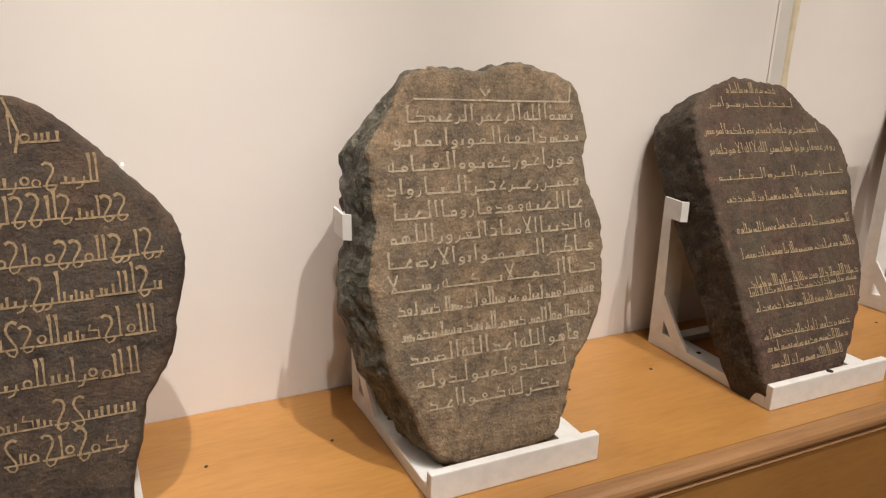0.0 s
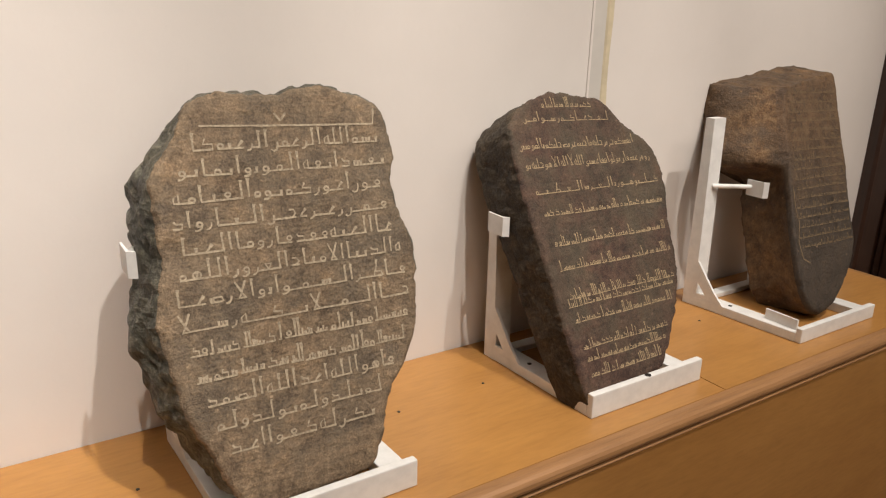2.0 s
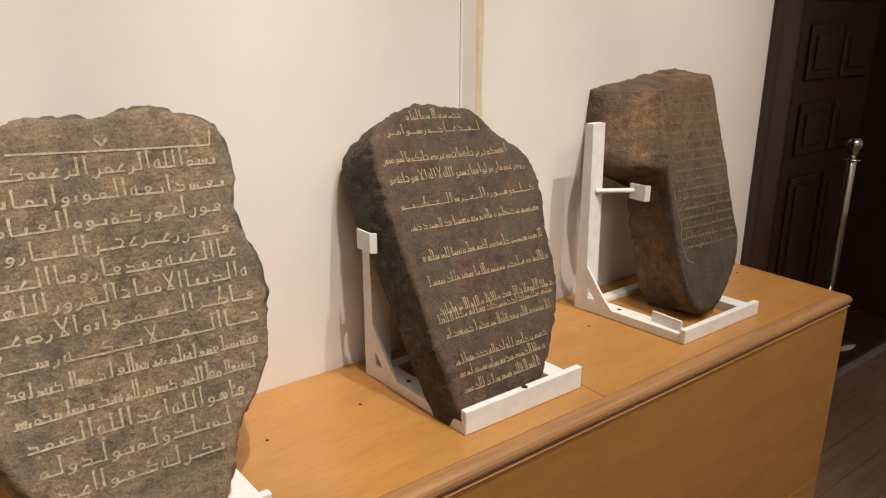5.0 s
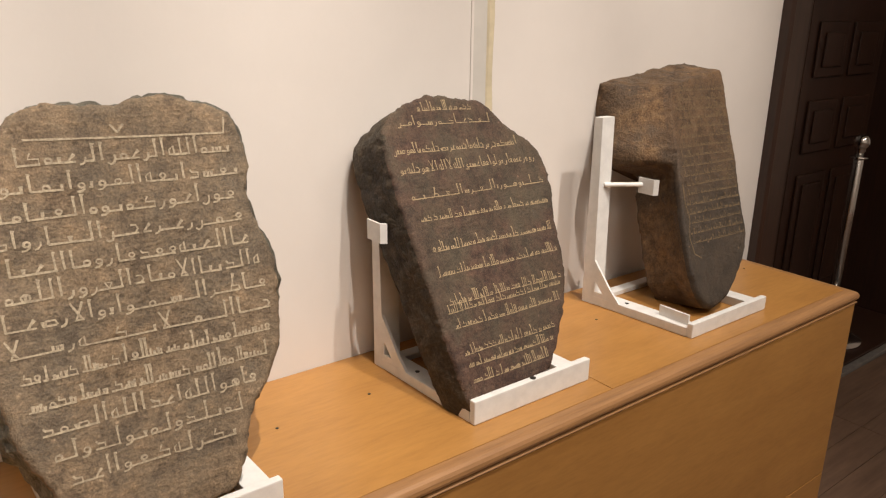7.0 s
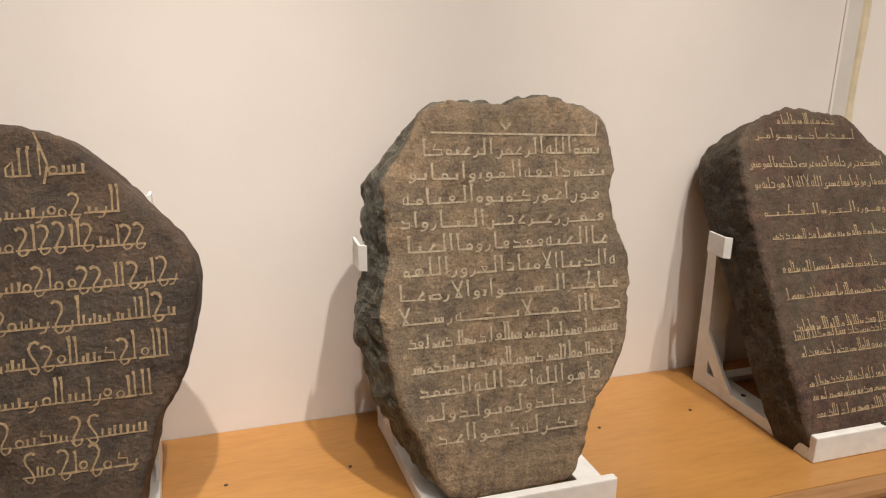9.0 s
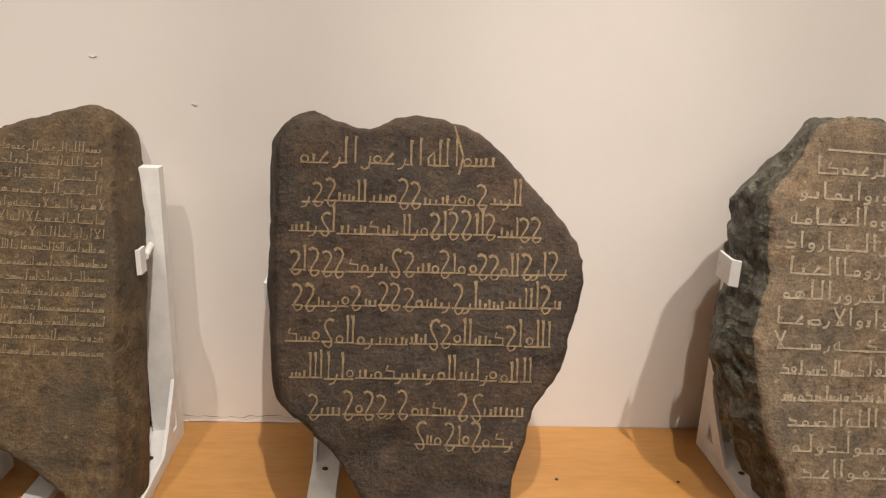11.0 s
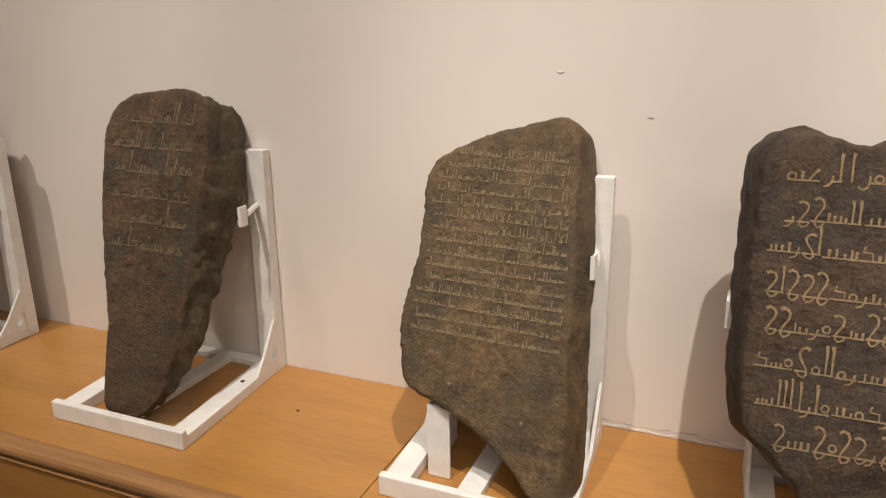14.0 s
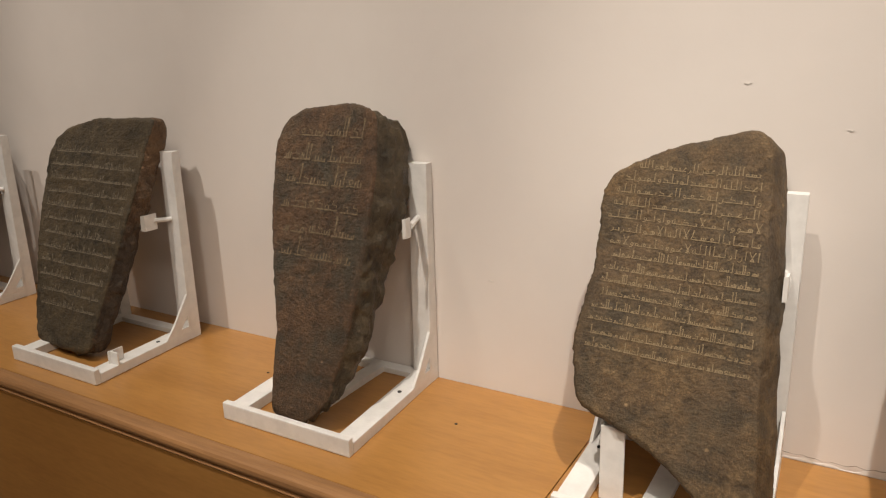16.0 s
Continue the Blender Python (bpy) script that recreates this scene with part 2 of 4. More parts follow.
def lathe(profile, segments=28, x=0.0, y=0.0):
    bm = bmesh.new()
    rings = [[bm.verts.new((x + r * math.cos(a), y + r * math.sin(a), z)) for a in (2 * math.pi * k / segments for k in range(segments))] for r, z in profile]
    for p, q in zip(rings, rings[1:]):
        for k in range(segments):
            bm.faces.new((p[k], p[(k + 1) % segments], q[(k + 1) % segments], q[k]))
    bm.faces.new(rings[0][::-1])
    bm.faces.new(rings[-1])
    bmesh.ops.recalc_face_normals(bm, faces=bm.faces)
    return bm


def structure(name, bm, material, label, category):
    return tagged(part(name, bm, material), label, category, kind="structure")


# ---- setting ----
WALL, SHELF = 1.24, 0.75
STEP_X = 1.40
structure("floor", box(-6.0, 6.5, -3.4, WALL + 0.4, -0.12, -0.015), STONE_SILL, "bare subfloor under dark wooden floor planks", "floor")
bm = box(-6.0, STEP_X, WALL, WALL + 0.25, 0, TOP)
structure("wall_north", bm, PLASTER, "cream painted plaster wall with faint scuffs", "wall")
structure("wall_north_recess", box(STEP_X, 2.685, WALL + 0.012, WALL + 0.25, 0, TOP), PLASTER, "cream painted wall panel set slightly back", "wall")
structure("wall_north_end", box(4.45, 6.5, WALL + 0.012, WALL + 0.25, 0, TOP), PLASTER, "cream painted wall beyond the doorway", "wall")
structure("wall_north_lintel", box(2.685, 4.45, WALL + 0.012, WALL + 0.25, 2.35, TOP), PLASTER, "cream painted wall over the doorway", "wall")
structure("wall_west", box(-6.2, -6.0, -3.4, WALL + 0.25, 0, TOP), PLASTER, "cream painted side wall", "wall")
structure("wall_east", box(6.5, 6.7, -3.4, WALL + 1.2, 0, TOP), PLASTER, "cream painted side wall", "wall")
structure("wall_south", box(-6.2, 6.7, -3.6, -3.4, 0, TOP), PLASTER, "cream painted wall behind the viewer", "wall")
structure("ceiling", box(-6.2, 6.7, -3.6, WALL + 1.2, TOP, TOP + 0.1), CEILING, "plain white painted ceiling", "ceiling")

# rounded corner bead and uneven caulk at the step in the wall
bm = bmesh.new()
prev = None
for i in range(90):
    z = 0.76 + i * (3.54 / 89)
    w = 0.0035 * noise.noise((0, 0, z * 14)) + 0.002 * noise.noise((3, 0, z * 50))
    c = STEP_X + 0.062 + w
    h = 0.011 + 0.004 * noise.noise((7, 0, z * 9))
    row = [bm.verts.new(p) for p in ((c - h, WALL + 0.0115, z), (c - h * 0.5, WALL + 0.0085, z), (c + h * 0.5, WALL + 0.0085, z), (c + h, WALL + 0.0115, z))]
    if prev:
        for k in range(3):
            bm.faces.new((prev[k], prev[k + 1], row[k + 1], row[k]))
    prev = row
structure("trim_caulk", bm, CAULK, "yellowed bead of caulk running up the wall joint", "caulk")
structure("trim_corner", box(STEP_X - 0.004, STEP_X + 0.003, WALL - 0.0025, WALL + 0.0105, 0.76, TOP, 0.0012), PLASTER, "painted corner bead at the wall step", "trim")
# shade in the recess beside the wall edge, put in as a thin grey strip
structure("trim_shade", box(STEP_X + 0.004, STEP_X + 0.05, WALL + 0.009, WALL + 0.0118, 0.76, TOP), GREY_SHADE_NICKS, "grey strip standing in for the shade beside the wall step", "trim")

# rough filler along the foot of the wall, and nicks in the paint
bm = bmesh.new()
prev = None
for i in range(120):
    x = -0.56 + i * (0.40 / 119)
    n1 = 0.5 + 0.5 * noise.noise((x * 9, 1, 0)) + 0.35 * noise.noise((x * 40, 2, 0))
    w, h = 0.0006 + 0.0022 * max(0, n1 - 0.2), 0.0006 + 0.004 * max(0, n1 - 0.2)
    if -0.52 < x < -0.2:
        h += 0.016 * max(0, noise.noise((x * 25, 5, 0)) + 0.3)
    row = [bm.verts.new(p) for p in ((x, WALL - w, SHELF + 0.0002), (x, WALL - w * 0.8, SHELF + h * 0.5), (x, WALL + 0.0002, SHELF + h))]
    if prev:
        for k in range(2):
            bm.faces.new((prev[k], row[k], row[k + 1], prev[k + 1]))
    prev = row
structure("trim_filler", bm, PLASTER, "rough uneven filler where wall meets cabinet top", "filler")
for k, (x, z, w) in enumerate(((-1.104, 0.997, 0.013), (-0.475, 1.331, 0.008), (-0.63, 1.402, 0.01))):
    bm = bmesh.new()
    for q in range(7):
        a = x + w * (q / 6 - 0.5)
        hz = 0.0006 + 0.0006 * noise.noise((q * 1.3, k, 0))
        box(a, a + w / 7, WALL - 0.0012, WALL + 0.001, z - hz + 0.001 * math.sin(q + k), z + hz + 0.001 * math.sin(q + k), 0, bm)
    structure("trim_nick", bm, GREY_SHADE_NICKS, "small nick in the wall paint", "paint nick")

# a ragged crack with grime where the filler has come away
bm = bmesh.new()
prev = None
for i in range(90):
    x = -0.58 + i * (0.40 / 89)
    z = SHELF + 0.012 + 0.010 * noise.noise((x * 12, 8, 0)) + 0.004 * noise.noise((x * 60, 9, 0)) - 0.008 * max(0.0, (x + 0.34) / 0.14)
    h = 0.0002 + 0.0008 * max(0.0, noise.noise((x * 45, 4, 2)) + 0.25) + (0.003 * max(0.0, noise.noise((x * 30, 2, 7))) if -0.42 < x < -0.30 else 0.0)
    row = [bm.verts.new((x, WALL - 0.004, z - h)), bm.verts.new((x, WALL - 0.004, z + h))]
    if prev:
        bm.faces.new((prev[0], row[0], row[1], prev[1]))
    prev = row
structure("trim_crack", bm, GRIME, "ragged grimy crack in the plaster above the cabinet", "crack")

# doorway with a dark panelled door
door = tagged(new("door_1"), "dark walnut panelled door in a deep moulded frame, closed", "door", kind="structure")
FY = WALL + 0.012
part("door_frame", prism([(2.685, FY - 0.03), (2.70, FY - 0.036), (2.775, FY - 0.03), (2.785, FY - 0.014), (2.845, FY - 0.010), (2.85, FY + 0.42), (2.685, FY + 0.42)], "z", 0.0, 2.4), DARK_WOOD, door)
part("door_frame", prism([(4.45, FY - 0.03), (4.435, FY - 0.036), (4.36, FY - 0.03), (4.35, FY - 0.014), (4.29, FY - 0.010), (4.285, FY + 0.42), (4.45, FY + 0.42)], "z", 0.0, 2.4), DARK_WOOD, door)
part("door_head", box(2.85, 4.285, FY - 0.03, FY + 0.42, 2.25, 2.4, 0.006), DARK_WOOD, door)
DY = FY + 0.36
for lx in (2.852, 3.569):
    leaf = part("door_leaf", box(lx, lx + 0.714, DY, DY + 0.05, 0.03, 2.248, 0.003), DARK_WOOD, door)
    for z0, z1 in ((0.15, 0.78), (0.88, 1.12), (1.22, 1.46), (1.56, 2.14)):
        for px in (lx + 0.07, lx + 0.385):
            bm = box(px, px + 0.26, DY - 0.012, DY - 0.001, z0, z1, 0.008)
            box(px + 0.045, px + 0.215, DY - 0.022, DY - 0.0125, z0 + 0.045, z1 - 0.045, 0.008, bm)
            part("door_panel", bm, DARK_WOOD, leaf)
structure("door_sill", box(2.852, 4.283, WALL - 0.035, WALL + 0.46, -0.012, 0.02, 0.005), DARK_WOOD, "dark worn wooden door threshold", "threshold")
structure("trim_threshold", box(2.69, 6.5, WALL - 0.07, WALL - 0.037, -0.012, 0.014, 0.004), STONE_SILL, "grey strip along the edge of the floor", "trim")


# ---- cabinet ----
CX0, CX1 = -4.2, 2.440
cabinet = tagged(new("display_cabinet"), "long low orange beech display cabinet with moulded top edge", "cabinet")
FRONT, OUT = 0.769, 0.006
# section of the edge: rounded nose, quirk, thin bead; how far it stands out from the panels, and its height
NOSE = [(-0.026, 0.7495), (-0.013, 0.7495), (-0.005, 0.7478), (0.001, 0.744), (0.0048, 0.7385), (OUT, 0.732), (0.0048, 0.7262), (0.001, 0.7225), (-0.003, 0.7210), (-0.0035, 0.7188), (0.002, 0.7180), (0.0042, 0.7155), (0.002, 0.7128), (-0.0025, 0.7120), (-0.003, 0.7100), (-0.026, 0.7100)]

for x0, x1 in ((CX0, -0.845), (-0.843, 1.43), (1.432, CX1 - OUT - 0.027)):
    part("top_board", box(x0, x1, FRONT + 0.027, WALL - 0.002, 0.711, SHELF, 0.0008), BEECH, cabinet)
bm = bmesh.new()
ring = [[bm.verts.new((CX0, FRONT - d, z)) for d, z in NOSE], [bm.verts.new((CX1 - OUT + d, FRONT - d, z)) for d, z in NOSE], [bm.verts.new((CX1 - OUT + d, WALL - 0.003, z)) for d, z in NOSE]]
for p, q in zip(ring, ring[1:]):
    for k in range(len(NOSE)):
        j = (k + 1) % len(NOSE)
        bm.faces.new((p[k], p[j], q[j], q[k]))
bm.faces.new(ring[0])
bm.faces.new(ring[-1][::-1])
bmesh.ops.recalc_face_normals(bm, faces=bm.faces)
part("moulded_edge", bm, BEECH_EDGE, cabinet, "worn reddish beech moulding")
part("carcass", box(CX0, CX1 - OUT - 0.003, FRONT + 0.019, WALL - 0.004, 0.02, 0.7085), BEECH, cabinet)
part("side_panel", box(CX1 - OUT - 0.0025, CX1 - OUT, FRONT + 0.02, WALL - 0.006, 0.0, 0.709), BEECH, cabinet)
for x0, x1 in ((CX0, -2.61), (-2.606, -0.60), (-0.596, CX1 - OUT)):
    part("front_panel", box(x0, x1, FRONT, FRONT + 0.0185, 0.157, 0.709, 0.0015), BEECH, cabinet)
    part("plinth_panel", box(x0, x1, FRONT, FRONT + 0.0185, 0.0, 0.153, 0.0015), BEECH, cabinet)
for hx, hy in ((-2.45, 1.07), (-1.605, 1.076), (-1.097, 1.07), (0.134, 1.069), (0.338, 1.065), (0.809, 1.061), (1.014, 1.071), (1.677, 1.06), (2.343, 1.064)):
    tagged(part("screw_cap", lathe([(0.0032, SHELF - 0.001), (0.0032, SHELF + 0.0008), (0.002, SHELF + 0.0014)], 12, hx, hy), BOLT, cabinet), "small dark screw head")


# ---- white stone holders ----
def holder(x0, x1, yf, yb, lip, post, clips, label, posts_short=False):
    """Painted steel stand: two rails, front lip, two posts with drilled gussets, and padded side clips."""
    top = tagged(new("stone_holder"), label, "display stand", "stone holders on the cabinet")
    top.location = ((x0 + x1) / 2, (yf + yb) / 2, SHELF)
    off = Matrix.Translation(-Vector(top.location))

    lean = 0.085 if x0 < -1 or x0 > 1.5 else 0.04

    def add(name, bm, parent=None, text="", mat=WHITE_PAINT):
        if "clip" not in name:
            for v in bm.verts:
                v.co.x -= lean * (v.co.y - yf)
        bmesh.ops.transform(bm, matrix=off, verts=bm.verts)
        return part(name, bm, mat, parent or top, text)

    w, d, r = 0.044, 0.03, 0.024
    add("front_lip", box(x0, x1, yf, yf + 0.015, SHELF + 0.0005, SHELF + lip, 0.0025))
    add("back_bar", box(x0 + w, x1 - w, yb - 0.034, yb - 0.004, SHELF + 0.0005, SHELF + 0.014, 0.002))
    for side, xa in ((-1, x0), (1, x1 - w)):
        rail = add("side_rail", box(xa, xa + w, yf + 0.015, yb - d, SHELF + 0.0005, SHELF + r, 0.002))
        add("screw", lathe([(0.005, SHELF + r - 0.001), (0.005, SHELF + r + 0.0008), (0.003, SHELF + r + 0.0014)], 12, xa + w / 2, yf + (yb - yf) * 0.62), rail, "dark countersunk screw", BOLT)
        add("post", prism([(yb, SHELF + 0.0005), (yb, SHELF + post), (yb - d * 0.8, SHELF + post), (yb - d * 1.15, SHELF + 0.0005)], "x", xa, xa + w))
        gx = xa if side < 0 else xa + w - 0.006
        g = [(yb - d, SHELF + r), (yb - d - 0.085, SHELF + r), (yb - d - 0.055, SHELF + r + 0.03), (yb - d, SHELF + 0.125)]
        hole = [(yb - d - 0.008, SHELF + r + 0.012), (yb - d - 0.034, SHELF + r + 0.012), (yb - d - 0.008, SHELF + r + 0.042)]
        gus = bmesh.new()
        n4 = [g[0], g[1], g[2], g[3]]
        h4 = [hole[0], hole[1], hole[1], hole[2]]
        for i in range(4):
            j = (i + 1) % 4
            quad = [n4[i], n4[j], h4[j], h4[i]]
            quad = [p for k, p in enumerate(quad) if p not in quad[:k]]
            prism(quad, "x", gx, gx + 0.006, gus)
        add("gusset", gus)
    for cx, cy, cz, side, *size in clips:
        k = size[0] if size else 1.0
        px = x0 + w / 2 if side < 0 else x1 - w / 2
        arm = bmesh.new()
        a, b = Vector((px - lean * (yb - yf), yb - d * 0.9, cz)), Vector((cx, cy + 0.012, cz))
        dirv = (b - a)
        m = Matrix.Translation((a + b) / 2) @ dirv.to_track_quat("Z", "Y").to_matrix().to_4x4()
        bmesh.ops.create_cone(arm, cap_ends=True, segments=14, radius1=0.006, radius2=0.006, depth=dirv.length, matrix=m)
        arm_ob = add("clip_arm", arm)
        add("clip_plate", prism([(cx + side * 0.002, cy + 0.024 * k), (cx - side * 0.002, cy + 0.024 * k), (cx - side * 0.002, cy - 0.02 * k), (cx - side * 0.010 * k, cy - 0.027 * k), (cx - side * 0.010 * k, cy - 0.031 * k), (cx + side * 0.002, cy - 0.024 * k)], "z", cz - 0.022, cz + 0.018), arm_ob)
    return top


HOLDER_TEXT = "white painted steel stone holder with front lip"
holder(0.425, 0.722, 0.846, 1.185, 0.049, 0.40, [(0.357, 1.055, 1.135, -1)], HOLDER_TEXT + ", short posts")
plum_stand = holder(1.108, 1.419, 0.851, 1.18, 0.050, 0.33, [(1.058, 1.11, 1.078, -1), (1.49, 1.12, 1.08, 1)], HOLDER_TEXT + " and wide clips")
ochre_stand = holder(1.772, 2.09, 0.847, 1.172, 0.037, 0.49, [(1.85, 1.078, 1.07, -1)], HOLDER_TEXT + " and tall posts")
tall_stand = holder(-0.82, -0.507, 0.885, 1.200, 0.037, 0.488, [(-0.53, 1.105, 1.11, 1, 0.45)], HOLDER_TEXT + " and tall posts")
rust_stand = holder(-1.530, -1.207, 0.868, 1.236, 0.037, 0.49, [(-1.234, 1.13, 1.125, 1, 0.4)], HOLDER_TEXT + " and tall posts")
flint_stand = holder(-2.235, -1.908, 0.840, 1.172, 0.037, 0.49, [(-1.985, 1.10, 1.07, 1, 0.75)], HOLDER_TEXT + " and tall posts")
holder(-0.262, 0.045, 0.838, 1.19, 0.040, 0.36, [(-0.325, 1.04, 1.09, -1), (0.064, 1.105, 1.216, 1, 0.5)], HOLDER_TEXT + ", short posts")
holder(-2.99, -2.665, 0.855, 1.178, 0.037, 0.50, [(-2.75, 1.10, 1.09, 1)], HOLDER_TEXT + " and tall posts")


def support_block(holder_ob, x0, x1, y0, y1, z1, name):
    bm = box(x0, x1, y0, y1, SHELF + (0.0235 if name == "side_tab" else 0.0005), z1, 0.0015)
    bmesh.ops.transform(bm, matrix=Matrix.Translation(-Vector(holder_ob.location)), verts=bm.verts)
    return part(name, bm, WHITE_PAINT, holder_ob)


support_block(tall_stand, -0.768, -0.728, 0.966, 0.971, 0.884, "front_support")
support_block(tall_stand, -0.768, -0.763, 0.972, 1.09, 0.884, "support_side")
support_block(tall_stand, -0.70, -0.66, 0.90, 1.17, 0.764, "middle_strap")
support_block(rust_stand, -1.40, -1.365, 0.89, 1.21, 0.766, "middle_strap")
support_block(flint_stand, -1.941, -1.937, 0.90, 0.94, 0.805, "side_tab")
support_block(flint_stand, -1.941, -1.911, 0.905, 0.909, 0.805, "side_tab")
support_block(ochre_stand, 1.785, 1.791, 0.87, 0.955, 0.80, "side_tab")
slot = lathe([(0.0065, SHELF + 0.049), (0.0065, SHELF + 0.0508), (0.004, SHELF + 0.0512)], 14, 1.262, 0.8585)
bmesh.ops.transform(slot, matrix=Matrix.Translation(-Vector(plum_stand.location)), verts=slot.verts)
part("screw", slot, BOLT, plum_stand, "dark countersunk screw")
support_block(plum_stand, 1.108, 1.114, 0.925, 0.965, 0.80, "side_tab")


# ---- inscribed stones ----
def smooth_loop(points, count):
    """Closed Catmull-Rom curve through the corners of an outline, evenly spaced."""
    n, out = len(points), []
    for i in range(n):
        p0, p1, p2, p3 = (Vector(points[(i + k - 1) % n]) for k in range(4))
        for s in range(16):
            t = s / 16
            q = 0.5 * ((2 * p1) + (p2 - p0) * t + (2 * p0 - 5 * p1 + 4 * p2 - p3) * t * t + (3 * p1 - p0 - 3 * p2 + p3) * t ** 3)
            out.append(0.6 * q + 0.4 * p1.lerp(p2, t))
    lengths = [0.0]
    for a, b in zip(out, out[1:] + out[:1]):
        lengths.append(lengths[-1] + (b - a).length)
    loop, k = [], 0
    for i in range(count):
        want = lengths[-1] * i / count
        while lengths[k + 1] < want:
            k += 1
        f = (want - lengths[k]) / max(1e-9, lengths[k + 1] - lengths[k])
        loop.append(out[k].lerp(out[(k + 1) % len(out)], f))
    return loop


def span_at(loop, v):
    """The left and right limits of an outline at a height."""
    xs = []
    for a, b in zip(loop, loop[1:] + loop[:1]):
        if (a.y - v) * (b.y - v) < 0:
            xs.append(a.x + (b.x - a.x) * (v - a.y) / (b.y - a.y))
    return (min(xs), max(xs)) if len(xs) > 1 else None


def ribbon(bm, points, width, lift, relief, wedge=0.0):
    """A flat cut stroke that follows the face of the stone; wedge widens its far end."""
    pts = []
    for a, b in zip(points, points[1:]):
        n = max(1, int((Vector(b) - Vector(a)).length / 0.008))
        pts += [Vector(a).lerp(Vector(b), k / n) for k in range(n)]
    pts.append(Vector(points[-1]))
    prev = None
    for i, p in enumerate(pts):
        d = (pts[min(i + 1, len(pts) - 1)] - pts[max(i - 1, 0)]).normalized()
        grow = 1 + wedge * max(0.0, i / max(1, len(pts) - 1) - 0.55) / 0.45
        s = Vector((-d.y, d.x)) * width * grow * (0.5 + 0.2 * noise.noise((p.x * 110, p.y * 110, 3)))
        row = [bm.verts.new((q.x, relief(q.x, q.y) - lift, q.y)) for q in (p - s, p + s)]
        if prev:
            bm.faces.new((prev[0], prev[1], row[1], row[0]))
        prev = row


def oval(ox, oy, rx, ry, a0=-90, a1=270, n=9):
    return [(ox + rx * math.cos(radians(a0 + (a1 - a0) * i / n)), oy + ry * math.sin(radians(a0 + (a1 - a0) * i / n))) for i in range(n + 1)]


SWAN = [(0.0, 0.0), (0.10, -0.17), (0.24, -0.22), (0.33, -0.10), (0.30, 0.10), (0.20, 0.28), (0.10, 0.46), (0.06, 0.64), (0.13, 0.80), (0.28, 0.86), (0.40, 0.78)]


def stroke_line(rng, left, right, base, slope, high, width, style, relief):
    """One line of worn strokes: a bar along the base that carries uprights, short teeth, loops, boxes and tails."""
    bm = bmesh.new()
    phase = rng.uniform(0, 6)
    u = right

    def draw(pts, wedge=0.0, thick=1.0):
        line = [(u - x * high, base + slope * (u - x * high - right) + 0.04 * high * math.sin(u * 30 + phase) + y * high) for x, y in pts]
        ribbon(bm, line, width * thick * rng.uniform(0.85, 1.15), 0.0008 + rng.uniform(0, 0.0003), relief, wedge)

    while u > left + 0.4 * high:
        room, marks = rng.randint(2, 6) if style == "swan" else rng.randint(1, 4), []
        x = 0.0
        for _ in range(room):
            if u - x * high < left + 0.5 * high:
                break
            k = rng.random()
            if style == "swan" and k < 0.30:
                tall, turn = rng.uniform(0.82, 1.1), rng.random() < 0.12
                marks.append(([(x + (0.36 - a if turn else a), b * tall) for a, b in SWAN], 0.7))
                x += 0.42
                if rng.random() < 0.6:
                    break
            elif k < (0.46 if style == "swan" else 0.30):
                t = rng.uniform(0.75, 1.08)
                for _ in range(rng.choice((1, 1, 1, 2))):
                    marks.append(([(x + 0.06, 0), (x + 0.05, t * 0.8), (x + 0.08, t)], 0.8))
                    x += 0.2
            elif k < 0.72:
                for _ in range(rng.randint(2, 4)):
                    marks.append(([(x + 0.06, 0), (x + 0.05, rng.uniform(0.16, 0.38))], 0.5))
                    x += rng.uniform(0.13, 0.24)
            elif k < 0.86:
                marks.append((oval(x + 0.14, rng.choice((0.12, 0.22)), 0.12, 0.13), 0.0))
                x += 0.32
            elif k < 0.93 or style != "swan":
                marks.append(([(x + 0.42, 0), (x + 0.06, 0.0), (x + 0.06, 0.27), (x + 0.36, 0.30), (x + 0.30, 0.5)], 0.0))
                x += 0.5
            else:
                marks.append(([(x + 0.05, 0.2), (x + 0.08, 0), (x + 0.18, -0.16), (x + 0.34, -0.2)], 0.0))
                x += 0.3
            x += rng.uniform(0.0, 0.12 if style != "swan" else 0.04)
        for pts, wedge in marks:
            draw(pts, wedge)
        if x > 0.2:
            draw([(0.0, 0.0), (min(x, (u - left) / high), 0.0)])
        u -= (x + (rng.uniform(0.03, 0.10) if style == "swan" else rng.uniform(0.08, 0.22))) * high
    return bm


# angular lapidary letters as strokes: width, then polylines in units of the upright's height, counted leftwards
TOOTH = (0.20, [[(0.10, 0), (0.09, 0.32)]])
TAIL = (0.34, [[(0.05, 0.26), (0.06, 0.0), (0.12, -0.18), (0.26, -0.24), (0.38, -0.14)]])
UPRIGHT = (0.20, [[(0.10, 0), (0.10, 0.85), (0.07, 1.0)]])
RING = (0.30, [oval(0.15, 0.14, 0.13, 0.13)])
HIGH_RING = (0.30, [oval(0.15, 0.25, 0.12, 0.12), [(0.15, 0.12), (0.15, 0.0)]])
SLANT = (0.40, [[(0.36, 0.0), (0.22, 0.22), (0.06, 0.42)]])
BOX = (0.50, [[(0.44, 0.0), (0.07, 0.0), (0.06, 0.26), (0.33, 0.29), (0.40, 0.44)]])
LONG_BOX = (0.62, [[(0.56, 0.0), (0.07, 0.0), (0.06, 0.28), (0.46, 0.31), (0.34, 0.62)]])
LOOP = (0.62, [[(0.0, 0.0), (0.08, 0.26), (0.40, 0.26), (0.46, 0.0)], [(0.54, 0.0), (0.54, 0.26)]])
